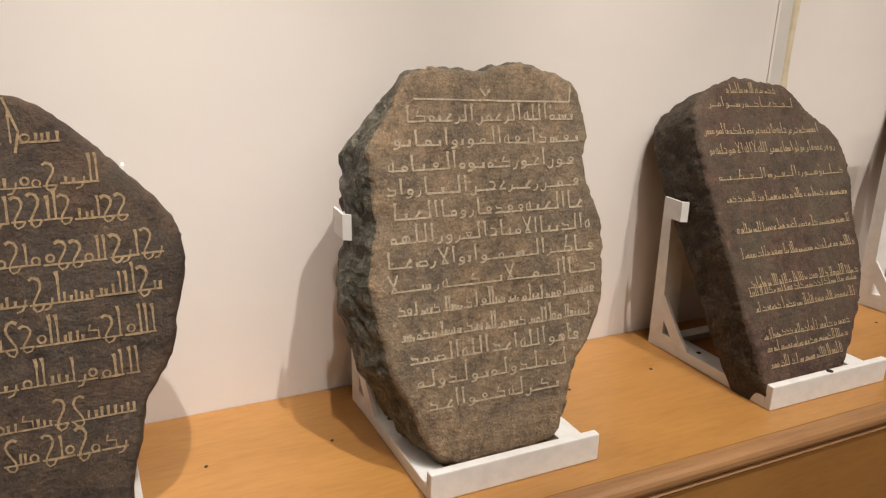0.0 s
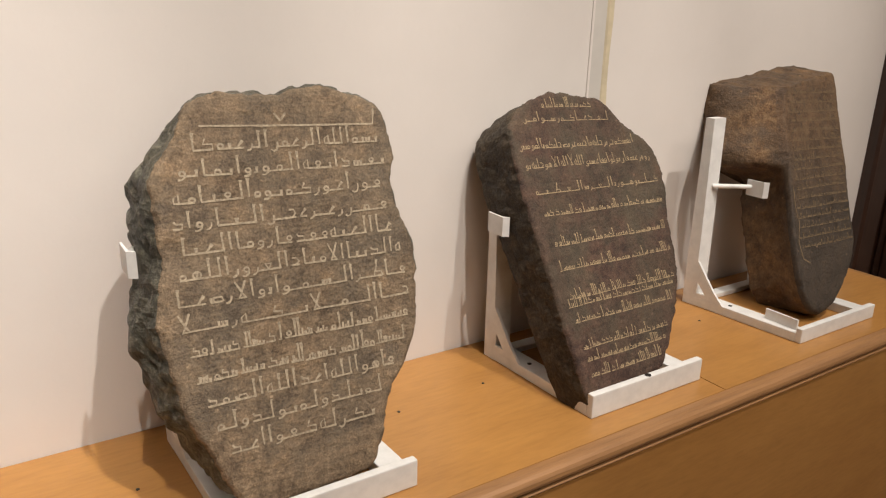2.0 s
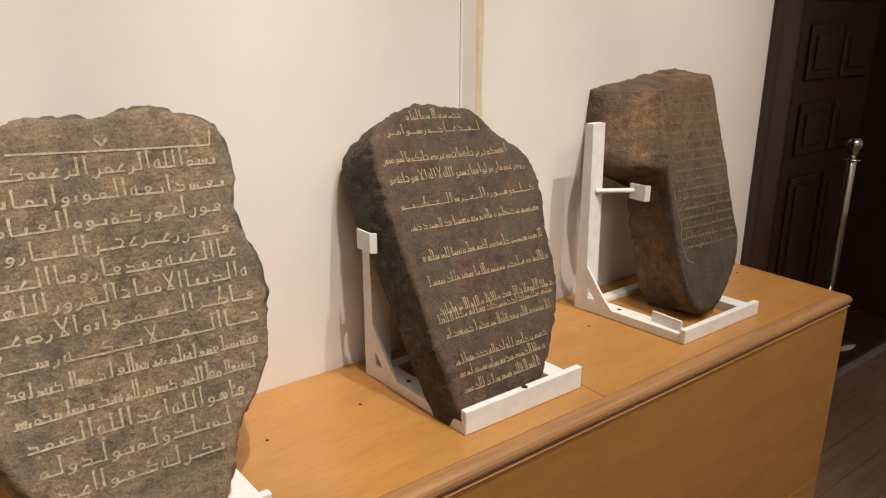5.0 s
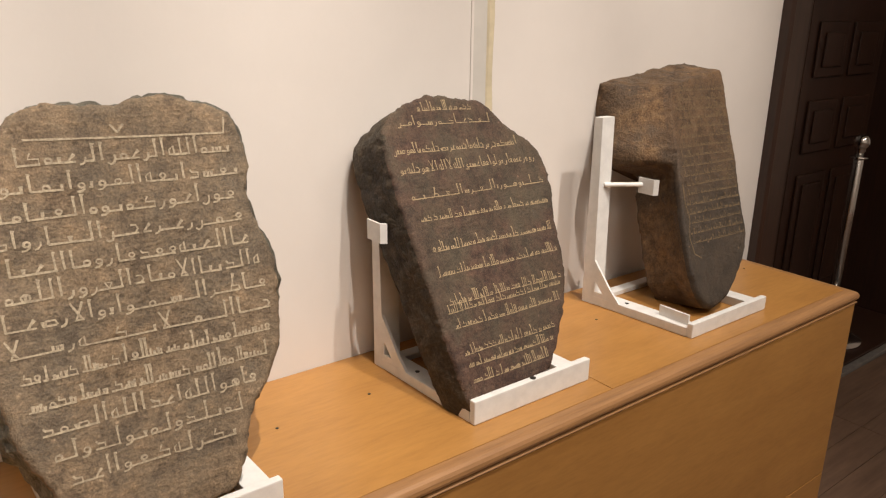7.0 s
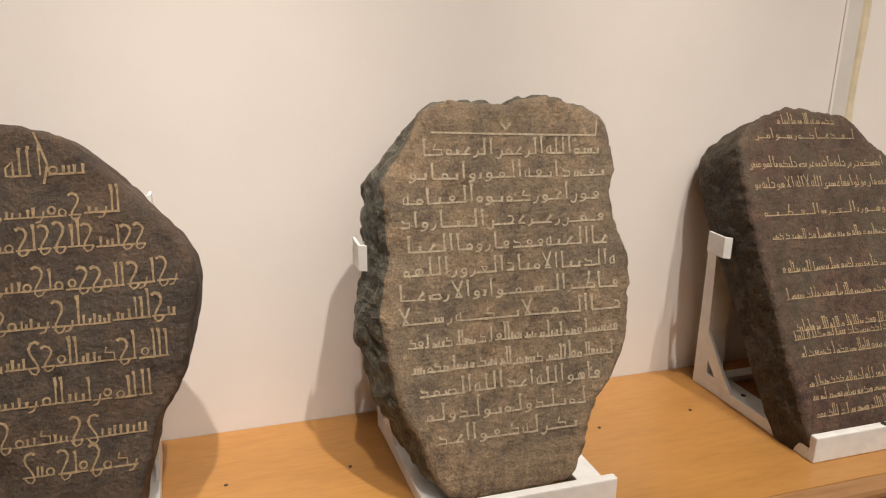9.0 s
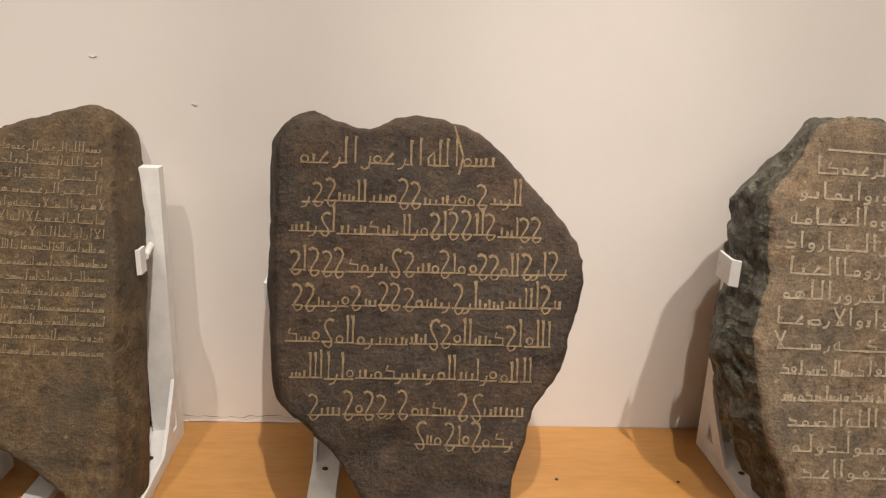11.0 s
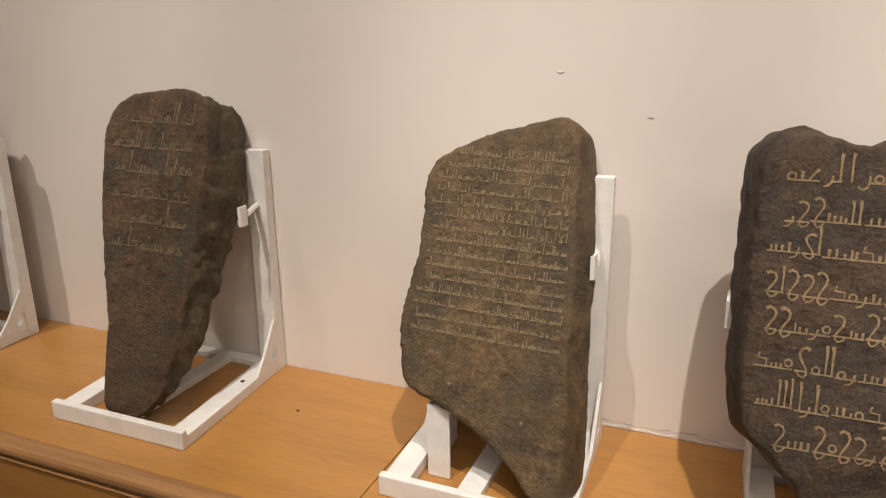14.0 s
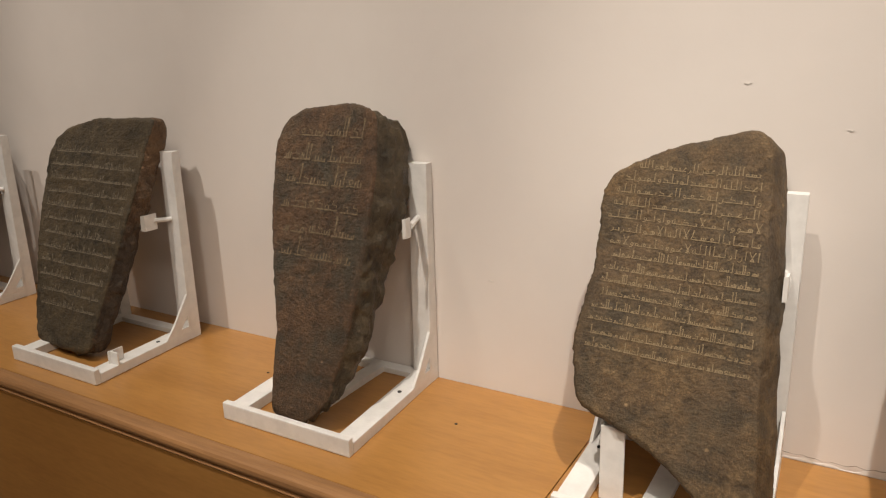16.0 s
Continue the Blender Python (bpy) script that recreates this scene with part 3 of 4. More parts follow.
TALL_LOOP = (0.52, [[(0.0, 0.0), (0.08, 0.26), (0.40, 0.26), (0.46, 0.0)], [(0.36, 0.26), (0.24, 0.95)]])
HOOK = (0.28, [[(0.05, 0.22), (0.08, 0.0), (0.18, -0.14), (0.32, -0.18)]])
TAILED_RING = (0.36, [oval(0.16, 0.14, 0.12, 0.13), [(0.05, 0.10), (0.08, -0.06), (0.22, -0.18), (0.38, -0.18)]])
EYE = (0.40, [oval(0.2, 0.18, 0.17, 0.18), [(0.2, 0.0), (0.2, 0.36)]])
EYE_END = (0.30, [[(0.04, 0.0), (0.05, 0.52), (0.26, 0.30), (0.25, 0.02), (0.04, 0.0)]])
COMB = (0.54, [[(0.10, 0), (0.09, 0.30)], [(0.27, 0), (0.26, 0.28)], [(0.44, 0), (0.43, 0.30)]])
OPEN_EYE = (0.42, [[(0.36, 0.44), (0.14, 0.42), (0.06, 0.22), (0.18, 0.03), (0.42, 0.0)]])
CUP = (0.38, [[(0.19, 0.0), (0.05, 0.34), (0.33, 0.34), (0.19, 0.0)]])
TURNED = (0.48, [[(0.10, 0.26), (0.28, 0.22), (0.28, 0.02), (0.06, -0.10), (0.10, -0.22), (0.50, -0.23)]])
CROSSED = (0.54, [[(0.50, 1.0), (0.18, 0.14), (0.06, 0.0), (0.42, 0.0), (0.32, 0.14), (0.02, 1.0)]])
# each letter's form before another, and its form at the end of a run; the third says whether it joins onward
KUFIC = {"ا": (UPRIGHT, UPRIGHT, 0), "د": (BOX, BOX, 0), "ذ": (BOX, BOX, 0), "ر": (HOOK, HOOK, 0), "ز": (HOOK, HOOK, 0), "و": (TAILED_RING, TAILED_RING, 0), "ة": (EYE_END, EYE_END, 0),
    "ب": (TOOTH, TOOTH, 1), "ت": (TOOTH, TOOTH, 1), "ئ": (TOOTH, TOOTH, 1), "ن": (TOOTH, TAIL, 1), "ي": (TOOTH, TURNED, 1), "ج": (SLANT, SLANT, 1), "ح": (SLANT, SLANT, 1), "خ": (SLANT, SLANT, 1),
    "س": (COMB, COMB, 1), "ش": (COMB, COMB, 1), "ص": (LOOP, LOOP, 1), "ض": (LOOP, LOOP, 1), "ط": (TALL_LOOP, TALL_LOOP, 1), "ظ": (TALL_LOOP, TALL_LOOP, 1), "ع": (OPEN_EYE, OPEN_EYE, 1), "غ": (OPEN_EYE, OPEN_EYE, 1),
    "ف": (HIGH_RING, HIGH_RING, 1), "ق": (HIGH_RING, HIGH_RING, 1), "ك": (LONG_BOX, LONG_BOX, 1), "ل": (UPRIGHT, UPRIGHT, 1), "م": (RING, RING, 1), "ه": (EYE, EYE_END, 1), "ى": (TURNED, TURNED, 0)}


def runs_of(text):
    """The joined runs of letters in a line: lists of (width, strokes)."""
    runs = []
    for word in text.split():
        run, k = [], 0
        while k < len(word):
            if word[k:k + 2] == "لا":
                run.append(CROSSED)
                runs.append(run)
                run, k = [], k + 2
                continue
            inner, final, joins = KUFIC[word[k]]
            last = k + 1 == len(word)
            shape = final if last else inner
            if inner is OPEN_EYE and run:
                shape = CUP
            run.append(shape)
            if last or not joins:
                runs.append(run)
                run = []
            k += 1
    return runs


def lettered_line(text, left, right, base, slope, high, width, relief, rng):
    """A carved line set from the right; its joining bars are drawn out to fill the line."""
    runs = runs_of(text)
    gap = 0.13
    natural = sum(w for run in runs for w, _ in run) + gap * (len(runs) - 1)
    joints = max(1, sum(len(run) - 1 for run in runs))
    want = (right - left) / high
    sx = min(1.0, want / natural) if want < natural else min(1.25, (want / natural) ** 0.5)
    stretch = max(0.0, (want / sx - natural) / joints)
    bm = bmesh.new()
    x = 0.0

    def draw(pts, wedge=0.0):
        line = []
        for a, b in pts:
            u = right - a * sx * high
            line.append((u, base + slope * (u - right) + b * high + 0.02 * high * math.sin(u * 40 + base * 90)))
        ribbon(bm, line, width * rng.uniform(0.88, 1.12), 0.0008 + rng.uniform(0, 0.0003), relief, wedge)

    for run in runs:
        start = x
        for k, (w, strokes) in enumerate(run):
            tall = rng.uniform(0.92, 1.06)
            for s in strokes:
                draw([(x + a, b * tall) for a, b in s], 0.9 if len(s) < 4 else 0.0)
            x += w + (stretch if k + 1 < len(run) else 0.0)
        if len(run) > 1 or run[0] not in (UPRIGHT, HOOK, TAILED_RING, CROSSED, EYE_END, TAIL):
            lastw = run[-1][0]
            closing = 0.06 if run[-1] in (UPRIGHT, HOOK, TAILED_RING, CROSSED, EYE_END, TAIL, TURNED) else lastw * 0.8
            draw([(start + 0.04, 0.0), (x - lastw + closing + 0.06, 0.0)])
        x += gap
    return bm


def inscribed_stone(origin, yaw, tilt, outline, thick, spread, back, face_mat, side_mat, text, lines, rough=0.006, seed=1, soft=0.004, crag=True, bulge=None, rules=(), rise=0.0, foot=1.0, texts=(), cuts=(), dents=(), wavy=1.0, spans_at=(), bases=()):
    """A leaning stone slab: outlined face, broken sides, rougher back, and strokes cut in lines on the face.
    spread: how far the sides swell to the left and right at mid depth. back: scale of the back's outline.
    cuts: planes (point, outward normal) along which pieces have broken off. dents: hollows (u, v, radius, depth) in the face."""
    noise.seed_set(seed)
    rng = random.Random(seed)
    loop = smooth_loop(outline, 260)
    cx = sum(p.x for p in loop) / len(loop)
    cz = sum(p.y for p in loop) / len(loop)
    jag = [Vector((p.x, p.y)) + (0.0045 if crag else 0.003) * Vector((noise.noise((p.x * 55, p.y * 55, seed)) + 0.7 * noise.noise((p.x * 130, p.y * 130, seed)), noise.noise((p.y * 55, p.x * 55, seed + 9)) + 0.7 * noise.noise((p.y * 130, p.x * 130, seed + 9)))) for p in loop]

    def relief(u, v):
        r = wavy * (0.0034 * noise.noise((u * 7, v * 7, seed * 1.7)) + 0.0013 * noise.noise((u * 22, v * 26, seed)) + 0.0007 * noise.noise((u * 60, v * 75, seed)))
        for du, dv, rad, deep in dents:
            r += deep * math.exp(-((u - du) ** 2 + (v - dv) ** 2) / rad ** 2)
        return r

    bm = bmesh.new()
    rings = []
    inner = [0.03 + 0.93 * i / 34 for i in range(35)] + [0.985]
    for f in inner:
        rings.append([bm.verts.new((cx + (p.x - cx) * f, relief(cx + (p.x - cx) * f, cz + (p.y - cz) * f) + (soft * 0.35 if f > 0.98 else 0), cz + (p.y - cz) * f)) for p in jag])
    n_face = len(rings)
    depth = [0.03, 0.08, 0.14, 0.21, 0.28, 0.36, 0.44, 0.52, 0.60, 0.68, 0.76, 0.84, 0.91, 0.96, 1.0]
    for d in depth:
        ring = []
        swell = math.sin(min(1.0, d * 1.25) * math.pi * 0.5) * (1 - 0.25 * max(0, d - 0.7))
        s = 1 + (back - 1) * max(0.0, (d - 0.45) / 0.55) ** 2
        for rim, plain_rim in zip(jag, loop):
            p = plain_rim.lerp(rim, max(0.0, 1 - d * 5))
            ux, vz = cx + (p.x - cx) * s, cz + (p.y - cz) * s
            k = (p.x - cx) / 0.18
            ux += swell * (-spread[0] * min(1, max(0, -k)) + spread[1] * min(1, max(0, k)))
            if bulge:
                ux += swell * bulge(p.x - cx, p.y)
            vz += rise * d * max(0.0, (p.y - cz) / 0.3)
            slim = foot + (1 - foot) * min(1.0, max(0.0, p.y / 0.45))
            q = Vector((ux, d * thick * slim, vz))
            amp = rough * min(1.0, d * 5) * 1.4
            near = noise.voronoi(q * 17 + Vector((seed, 0, 0)))[0]
            ring_n = amp * (noise.noise(q * 14) + 0.8 * (abs(noise.noise(q * 30)) * 2 - 0.6) + 0.45 * noise.noise(q * 75) + 0.7 * (min(0.7, near[1] - near[0]) - 0.3))
            flat = Vector((p.x - cx, p.y - cz)).normalized()
            ring.append(bm.verts.new((q.x + flat.x * ring_n, soft + (q.y + amp * 0.6 * noise.noise(q * 21)), q.z + flat.y * ring_n)))
        rings.append(ring)
    for f in (0.8, 0.5, 0.2):
        rings.append([bm.verts.new((cx + (v.co.x - cx) * f, v.co.y + 0.012 * (1 - f) + rough * noise.noise(v.co * 20 * f), cz + (v.co.z - cz) * f)) for v in rings[n_face + len(depth) - 1]])
    chipped = set()
    for point, normal in cuts:
        point, normal = Vector(point), Vector(normal).normalized()
        for v in bm.verts:
            d = (v.co - point).dot(normal) + 0.006 * noise.noise(v.co * 20) + 0.003 * noise.noise(v.co * 60)
            if d > 0:
                v.co -= normal * d * 0.96
                chipped.add(v)
    for i, (p, q) in enumerate(zip(rings, rings[1:])):
        for k in range(len(p)):
            j = (k + 1) % len(p)
            corners = (p[k], p[j], q[j], q[k])
            f = bm.faces.new(corners)
            broken = sum(v in chipped for v in corners) > 1
            f.material_index = 0 if i < n_face and not broken else 1
            f.smooth = not (crag and i >= n_face) and not broken
    bm.faces.new(rings[0][::-1])
    bm.faces.new(rings[-1]).material_index = 1
    bmesh.ops.recalc_face_normals(bm, faces=bm.faces)
    stone = part("inscribed_stone", bm, [face_mat, side_mat])
    tagged(stone, text, "stone slab", "inscribed stones on the cabinet")
    stone.matrix_world = Matrix.Translation(origin) @ Matrix.Rotation(radians(yaw), 4, "Z") @ Matrix.Rotation(radians(-tilt), 4, "X")
    for points in rules:
        bm = bmesh.new()
        ribbon(bm, points, 0.003, 0.0009, relief)
        part("ruled_line", bm, lines[0], stone)
    cut, first, last, count, slope, high, width, style, margin, rag = lines
    for i in range(count):
        v = bases[i] if bases else first + (last - first) * i / max(1, count - 1)
        spans = [span_at(loop, v + h) for h in (-0.1 * high, 0.5 * high, high)]
        if not all(spans):
            continue
        a = max(s[0] for s in spans) + margin[0] + rng.uniform(0, rag)
        b = min(s[1] for s in spans) - margin[1] - rng.uniform(0, rag * 0.4)
        if i < len(spans_at) and spans_at[i]:
            a, b = spans_at[i]
        if b - a > high:
            if i < len(texts) and texts[i]:
                bm = lettered_line(texts[i], a, b, v, slope, high, width, relief, rng)
            else:
                bm = stroke_line(rng, a, b, v + rng.uniform(-0.06, 0.06) * high, slope, high, width, style, relief)
            part("inscription_line", bm, cut, stone)["kind"] = "stuff"
    return stone


# broad tan slab with chipped grey side
inscribed_stone((0.571, 0.876, 0.77), 0.9, 16.2,
    [(-0.112, 0.605), (-0.083, 0.616), (-0.052, 0.619), (-0.014, 0.612), (0.033, 0.615), (0.072, 0.622), (0.112, 0.617), (0.156, 0.603), (0.186, 0.59), (0.198, 0.558), (0.206, 0.505), (0.193, 0.462), (0.199, 0.424), (0.211, 0.39), (0.219, 0.347), (0.216, 0.29), (0.212, 0.252), (0.197, 0.207), (0.171, 0.165), (0.146, 0.137), (0.128, 0.097), (0.11, 0.045), (0.085, 0.012), (0.0, 0.008), (-0.09, 0.012), (-0.128, 0.04), (-0.156, 0.116), (-0.178, 0.172), (-0.19, 0.256), (-0.196, 0.305), (-0.184, 0.351), (-0.175, 0.398), (-0.177, 0.47), (-0.175, 0.509), (-0.136, 0.558)],
    0.11, (0.0, 0.024), 1.0, STONE_TAN, STONE_GREY, "broad tan basalt slab with pale cut writing and chipped grey side",
    (CUT_TAN, 0.530, 0.100, 13, -0.03, 0.0260, 0.0028, "kufic", (0.016, 0.016), 0.014), 0.006, 11, 0.004, True,
    lambda k, v: -0.026 * min(1, max(0, -k / 0.15)) * math.exp(-((v - 0.28) / 0.24) ** 2),
    [[(-0.100, 0.572), (0.0, 0.566), (0.174, 0.558), (0.178, 0.582)], [(0.02, 0.572), (0.012, 0.584)], [(0.02, 0.572), (0.030, 0.583)]], 0.016, 1.0,
    ("بسم الله الرحمن الرحيم كل", "نفس ذائقة الموت وانما تو", "فون اجوركم يوم القيامة", "فمن زحزح عن النار واد", "خل الجنة فقد فاز وما الحيا", "ة الدنيا الا متاع الغرور اللهم", "فاطر السموات والارض جا", "عل الملائكة رسلا", "", "", "قل هو الله احد الله الصمد", "لم يلد ولم يولد ولم", "يكن له كفوا احد"),
    [((-0.149, 0.03, 0.566), (-0.70, 0.15, 0.70))], [(-0.16, 0.40, 0.02, 0.006), (0.16, 0.20, 0.03, 0.004)], 1.2)
# plum slab, leaning far back
inscribed_stone((1.280, 0.868, 0.77), 5.0, 27.5,
    [(-0.18, 0.554), (-0.141, 0.596), (-0.084, 0.618), (-0.028, 0.628), (0.047, 0.616), (0.11, 0.603), (0.163, 0.542), (0.223, 0.49), (0.238, 0.419), (0.213, 0.32), (0.191, 0.196), (0.153, 0.125), (0.083, 0.04), (0.03, 0.01), (-0.11, 0.0), (-0.17, 0.004), (-0.18, 0.126), (-0.182, 0.236), (-0.186, 0.369), (-0.187, 0.459)],
    0.115, (0.0, 0.0), 0.985, STONE_PLUM, STONE_UMBER, "plum-brown basalt slab leaning back, fine pale cut writing",
    (CUT_SAND, 0.557, 0.046, 14, -0.05, 0.0210, 0.0020, "kufic", (0.016, 0.018), 0.014), 0.0035, 12, 0.004, True, None, (), 0.0, 0.72,
    ("", "لقد جاكم رسول من", "انفسكم عزيز عليه ما عنتم حريص عليكم بالمومنين", "روف رحيم فان تولوا فقل حسبي الله لا اله الا هو عليه تو", "كلت وهو رب العرش العظيم"),
    [((-0.15, 0.03, 0.622), (-0.55, 0.25, 0.8)), ((-0.192, 0.0, 0.50), (-0.85, -0.42, 0.25))], (), 1.2, (),
    (0.588, 0.557, 0.498, 0.457, 0.404, 0.358, 0.299, 0.251, 0.195, 0.178, 0.149, 0.098, 0.074, 0.046))
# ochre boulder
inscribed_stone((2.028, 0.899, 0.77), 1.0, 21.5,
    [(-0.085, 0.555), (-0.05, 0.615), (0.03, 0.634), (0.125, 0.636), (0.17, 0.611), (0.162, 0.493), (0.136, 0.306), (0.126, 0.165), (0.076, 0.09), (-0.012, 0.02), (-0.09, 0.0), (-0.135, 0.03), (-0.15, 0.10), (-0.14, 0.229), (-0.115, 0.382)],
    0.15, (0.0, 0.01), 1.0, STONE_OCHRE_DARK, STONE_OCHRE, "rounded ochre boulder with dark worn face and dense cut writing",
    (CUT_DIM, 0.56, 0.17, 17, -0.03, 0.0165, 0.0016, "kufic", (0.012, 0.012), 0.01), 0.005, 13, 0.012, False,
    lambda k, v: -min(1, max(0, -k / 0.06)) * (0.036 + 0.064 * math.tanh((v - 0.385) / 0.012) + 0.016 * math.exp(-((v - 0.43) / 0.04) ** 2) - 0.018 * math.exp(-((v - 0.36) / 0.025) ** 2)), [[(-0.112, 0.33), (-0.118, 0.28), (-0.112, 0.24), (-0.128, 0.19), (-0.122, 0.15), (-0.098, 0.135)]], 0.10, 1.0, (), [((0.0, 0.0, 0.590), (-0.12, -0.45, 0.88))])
# tall olive-brown slab with pointed top
inscribed_stone((-0.674, 0.903, 0.77), 0.4, 23.4,
    [(-0.126, 0.547), (-0.053, 0.585), (0.014, 0.605), (0.062, 0.62), (0.085, 0.619), (0.104, 0.594), (0.112, 0.533), (0.119, 0.456), (0.128, 0.356), (0.131, 0.273), (0.135, 0.208), (0.145, 0.079), (0.135, 0.01), (0.10, 0.015), (0.069, 0.048), (0.038, 0.074), (-0.008, 0.104), (-0.065, 0.13), (-0.114, 0.146), (-0.141, 0.167), (-0.159, 0.257), (-0.152, 0.323), (-0.144, 0.381), (-0.145, 0.448), (-0.147, 0.51)],
    0.085, (0.0, 0.026), 0.99, STONE_OLIVE, STONE_OLIVE, "tall olive-brown slab with pointed top and fine cut writing",
    (CUT_BROWN, 0.545, 0.245, 15, -0.03, 0.0145, 0.0015, "kufic", (0.012, 0.012), 0.012), 0.0022, 14, 0.006, False, None, (), 0.0, 1.0,
    ("بسم الله الرحمن الرحيم قل هو الله", "احد الله الصمد لم يلد ولم يولد", "ولم يكن له كفوا احد بسم الله", "الرحمن الرحيم شهد الله انه", "لا هو والملائكة واولو العلم", "قائما بالقسط لا اله الا هو العزيز", "الا ان اوليا الله لا خوف عليهم ولا هم"))
# narrow rust-brown stone
inscribed_stone((-1.391, 0.890, 0.772), -3.0, 23.0,
    [(-0.171, 0.547), (-0.162, 0.603), (-0.122, 0.634), (-0.061, 0.642), (0.012, 0.649), (0.074, 0.63), (0.104, 0.523), (0.115, 0.415), (0.117, 0.339), (0.12, 0.243), (0.117, 0.158), (0.10, 0.06), (0.06, 0.012), (-0.03, 0.01), (-0.064, 0.164), (-0.104, 0.273), (-0.148, 0.409)],
    0.11, (0.0, 0.014), 0.97, STONE_RUST, STONE_FLINT, "narrow rust-brown stone tapering down, pecked with large writing",
    (CUT_FAINT, 0.575, 0.325, 6, 0.0, 0.039, 0.0027, "kufic", (0.012, 0.02), 0.012), 0.008, 15, 0.004, False, None, (), 0.0, 0.25)
# dark flint slab
inscribed_stone((-2.141, 0.91, 0.77), -1.0, 22.4,
    [(-0.231, 0.461), (-0.22, 0.524), (-0.169, 0.565), (-0.055, 0.592), (0.103, 0.599), (0.166, 0.595), (0.16, 0.527), (0.152, 0.4), (0.138, 0.286), (0.124, 0.186), (0.11, 0.07), (0.10, 0.006), (0.04, 0.0), (-0.10, 0.003), (-0.14, 0.06), (-0.175, 0.175), (-0.213, 0.323)],
    0.062, (0.0, 0.004), 0.88, STONE_FLINT, STONE_OCHRE_DARK, "dark grey-brown slab with sloping top and ruled writing",
    (CUT_GREY, 0.50, 0.10, 12, 0.0, 0.018, 0.0017, "kufic", (0.014, 0.014), 0.01), 0.006, 16)
# wide dark slab with notched top
inscribed_stone((-0.105, 0.864, 0.77), 0.1, 16.4,
    [(-0.197, 0.573), (-0.175, 0.6), (-0.146, 0.61), (-0.122, 0.597), (-0.085, 0.587), (-0.063, 0.588), (-0.035, 0.602), (0.001, 0.606), (0.059, 0.593), (0.095, 0.573), (0.14, 0.528), (0.184, 0.48), (0.218, 0.439), (0.231, 0.396), (0.227, 0.353), (0.211, 0.3), (0.201, 0.255), (0.164, 0.2), (0.153, 0.155), (0.142, 0.117), (0.12, 0.03), (0.06, 0.0), (-0.03, 0.01), (-0.083, 0.09), (-0.103, 0.124), (-0.144, 0.165), (-0.185, 0.204), (-0.195, 0.269), (-0.199, 0.369), (-0.199, 0.462), (-0.199, 0.539)],
    0.07, (0.016, 0.0), 1.02, STONE_SLATE, STONE_SLATE, "wide dark basalt slab with notched top and flowing gold writing",
    (CUT_GOLD, 0.53, 0.135, 9, 0.0, 0.036, 0.0024, "swan", (0.014, 0.014), 0.008), 0.0022, 17, 0.006, False, None, [[(0.045, 0.592), (0.058, 0.55), (0.052, 0.525)]], 0.0, 1.0, ("بسم الله الرحمن الرحيم",),
    [((-0.10, 0.0, 0.592), (0.0, -0.75, 0.7))], [(-0.04, 0.155, 0.03, 0.007), (-0.09, 0.125, 0.025, 0.006), (0.06, 0.10, 0.03, 0.005), (-0.145, 0.575, 0.02, -0.004)], 1.5,
    ((-0.165, 0.103), (-0.18, 0.140), (-0.184, 0.168), (-0.184, 0.205), (-0.184, 0.198), (-0.186, 0.185), (-0.18, 0.16), (-0.165, 0.15), (-0.021, 0.136)),
    (0.537, 0.486, 0.441, 0.389, 0.341, 0.290, 0.242, 0.192, 0.150))
# last stone in the row
inscribed_stone((-2.90, 0.90, 0.77), 0.0, 22.0,
    [(-0.16, 0.30), (-0.15, 0.48), (-0.10, 0.58), (0.0, 0.60), (0.09, 0.57), (0.14, 0.48), (0.15, 0.34), (0.12, 0.18), (0.10, 0.03), (0.0, 0.0), (-0.10, 0.01), (-0.14, 0.14)],
    0.09, (0.0, 0.01), 0.92, STONE_FLINT, STONE_FLINT, "dark weathered stone slab at the end of the row",
    (CUT_GREY, 0.48, 0.12, 9, 0.0, 0.024, 0.0024, "kufic", (0.02, 0.02), 0.02), 0.006, 18)


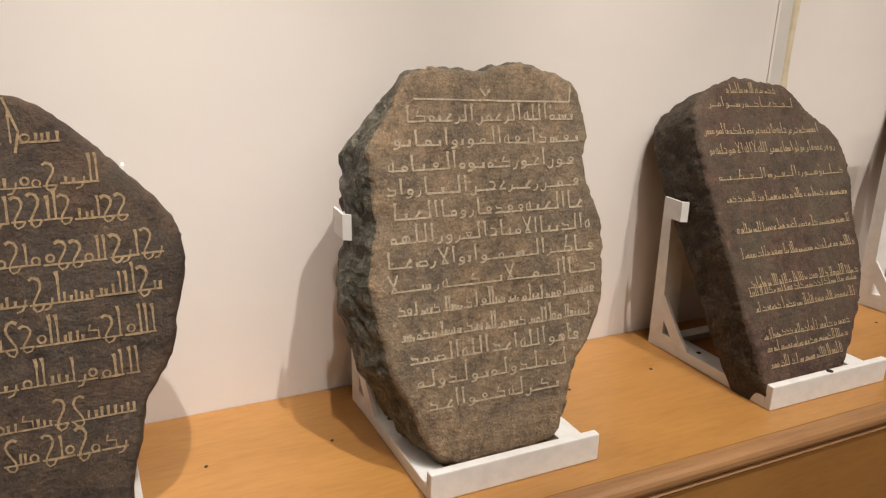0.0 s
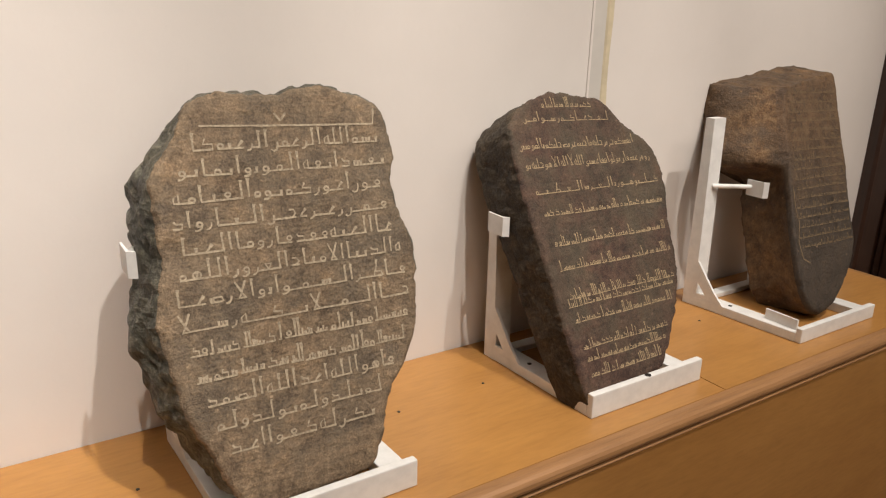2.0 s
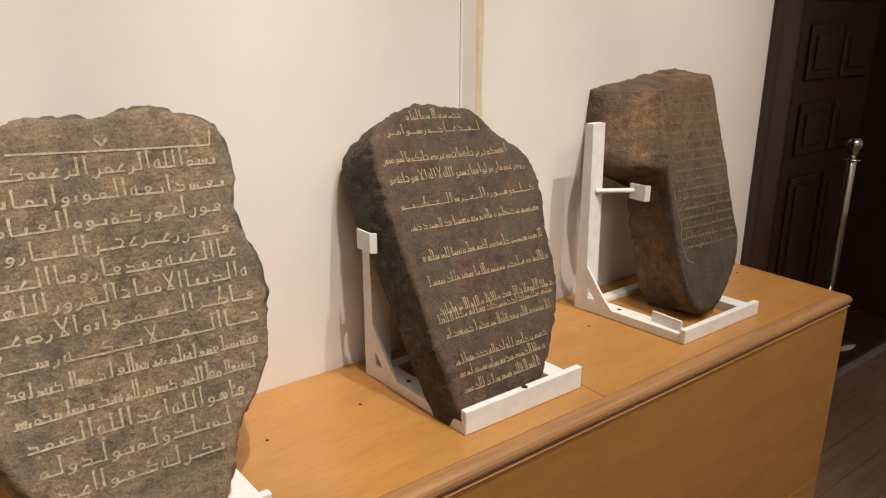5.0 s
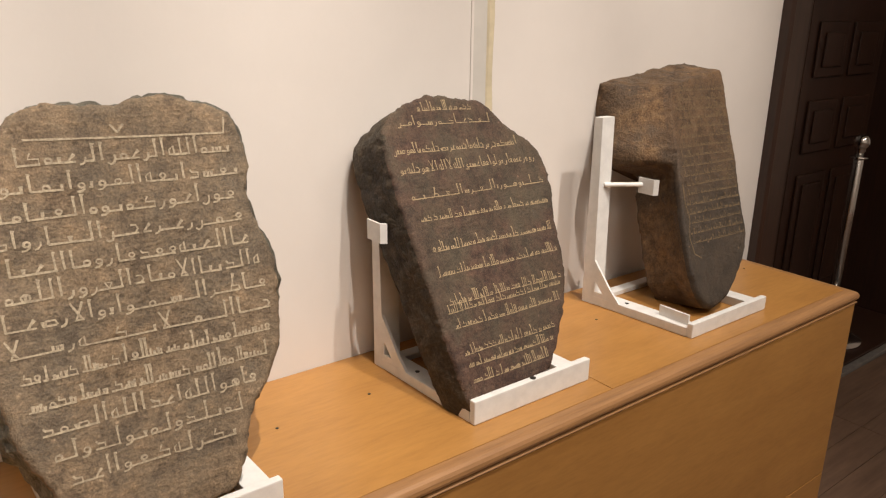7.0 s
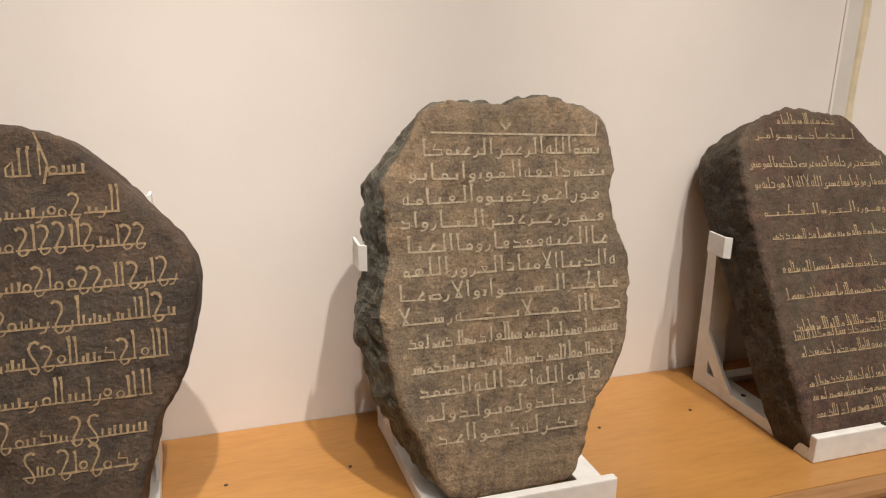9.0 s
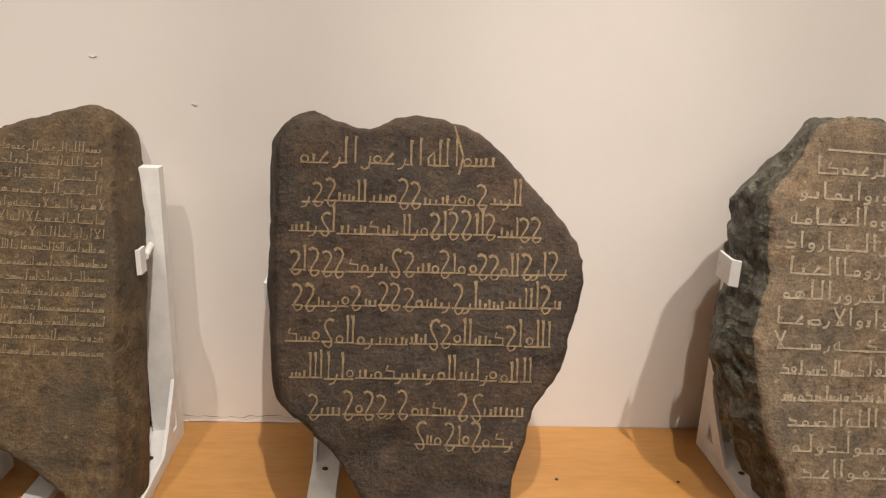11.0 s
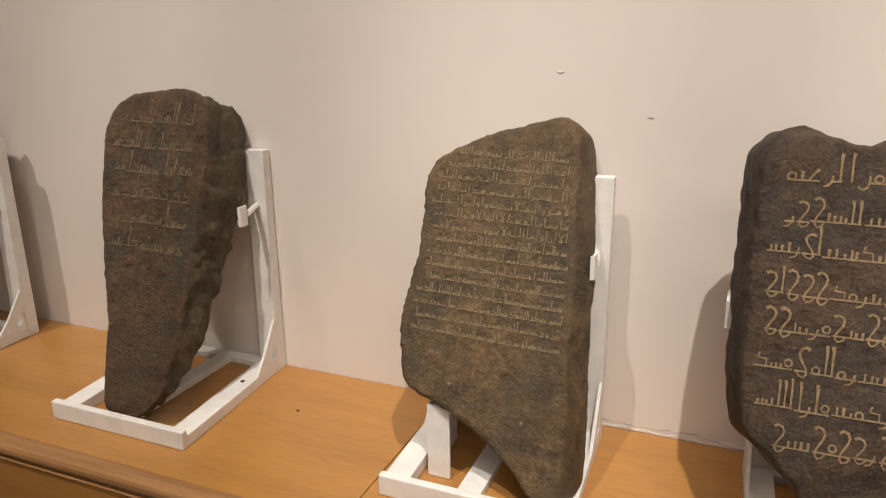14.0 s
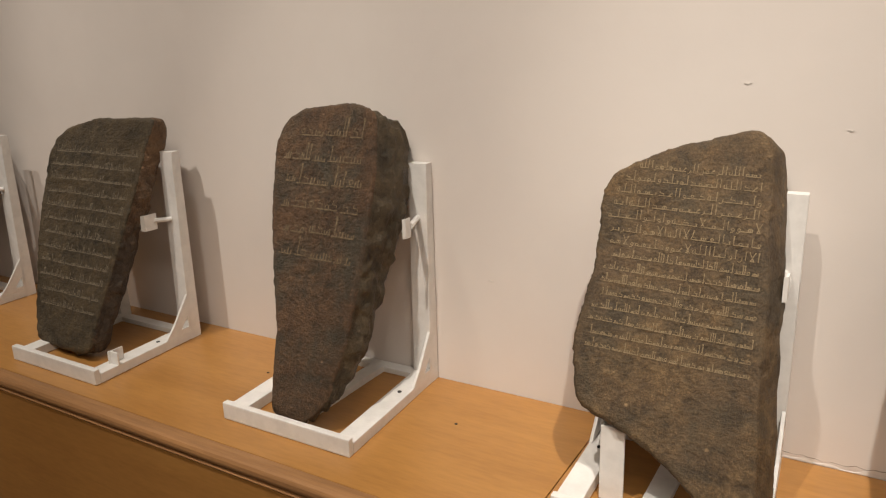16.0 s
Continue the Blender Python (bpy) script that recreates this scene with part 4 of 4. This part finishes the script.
# ---- rope stanchion in the doorway ----
post = tagged(new("rope_stanchion"), "chrome rope stanchion with ball finial on a round base", "stanchion")
post.location = (3.755, 1.40, 0.02)
part("base", lathe([(0.15, 0.0), (0.15, 0.006), (0.145, 0.012), (0.10, 0.022), (0.045, 0.03), (0.03, 0.04)], 40), CHROME, post, "", True)
part("pole", lathe([(0.0225, 0.03), (0.0225, 0.86), (0.019, 0.864)], 24), CHROME, post, "", True)
part("collar", lathe([(0.022, 0.862), (0.036, 0.864), (0.038, 0.868), (0.036, 0.872), (0.022, 0.874)], 28), CHROME, post, "", True)
part("finial", lathe([(0.018, 0.874), (0.018, 0.89), (0.024, 0.898), (0.022, 0.905), (0.027, 0.912), (0.033, 0.922), (0.0355, 0.935), (0.033, 0.95), (0.024, 0.963), (0.01, 0.97)], 28), CHROME, post, "", True)

# ---- ceiling lamps ----
for sx, tx, watts, cone in SPOTS:
    lamp = tagged(new("track_spot"), "small black ceiling spotlight aimed at the stones", "spotlight", "ceiling spotlights")
    lamp.location = (sx, LAMP_Y, TOP)
    part("stem", lathe([(0.03, -0.012), (0.03, 0.0)], 20), BLACK_CASE, lamp)
    part("arm", lathe([(0.006, -0.08), (0.006, -0.012)], 12), BLACK_CASE, lamp)
    part("head", lathe([(0.045, -0.165), (0.045, -0.10), (0.03, -0.08)], 24), BLACK_CASE, lamp)

# ---- floor planks ----
def plank_mesh(length):
    bm = box(0, length, 0, 0.118, -0.015, 0.0)
    me = bpy.data.meshes.new("plank")
    bm.to_mesh(me)
    bm.free()
    me.materials.append(FLOOR_WOOD)
    return me


floor_ob = bpy.data.objects["floor"]
PLANK = plank_mesh(0.9)
rng = random.Random(5)
for row in range(10):
    y = WALL - 0.072 - 0.12 * (row + 1)
    x = 1.29
    while x < 5.6:
        ob = new("plank", PLANK)
        ob.location = (x, y, 0)
        ob.parent = floor_ob
        x += 0.902
bm = bmesh.new()
for row in range(10):
    y = WALL - 0.072 - 0.12 * (row + 1)
    box(-6, 1.28, y, y + 0.118, -0.015, 0.0, 0, bm)
for row in range(28):
    y = WALL - 0.072 - 0.12 * (row + 11)
    box(-6, 6.5, y, y + 0.118, -0.015, 0.0, 0, bm)
rest = part("plank_field", bm, FLOOR_WOOD, floor_ob)
rest["kind"] = "stuff"
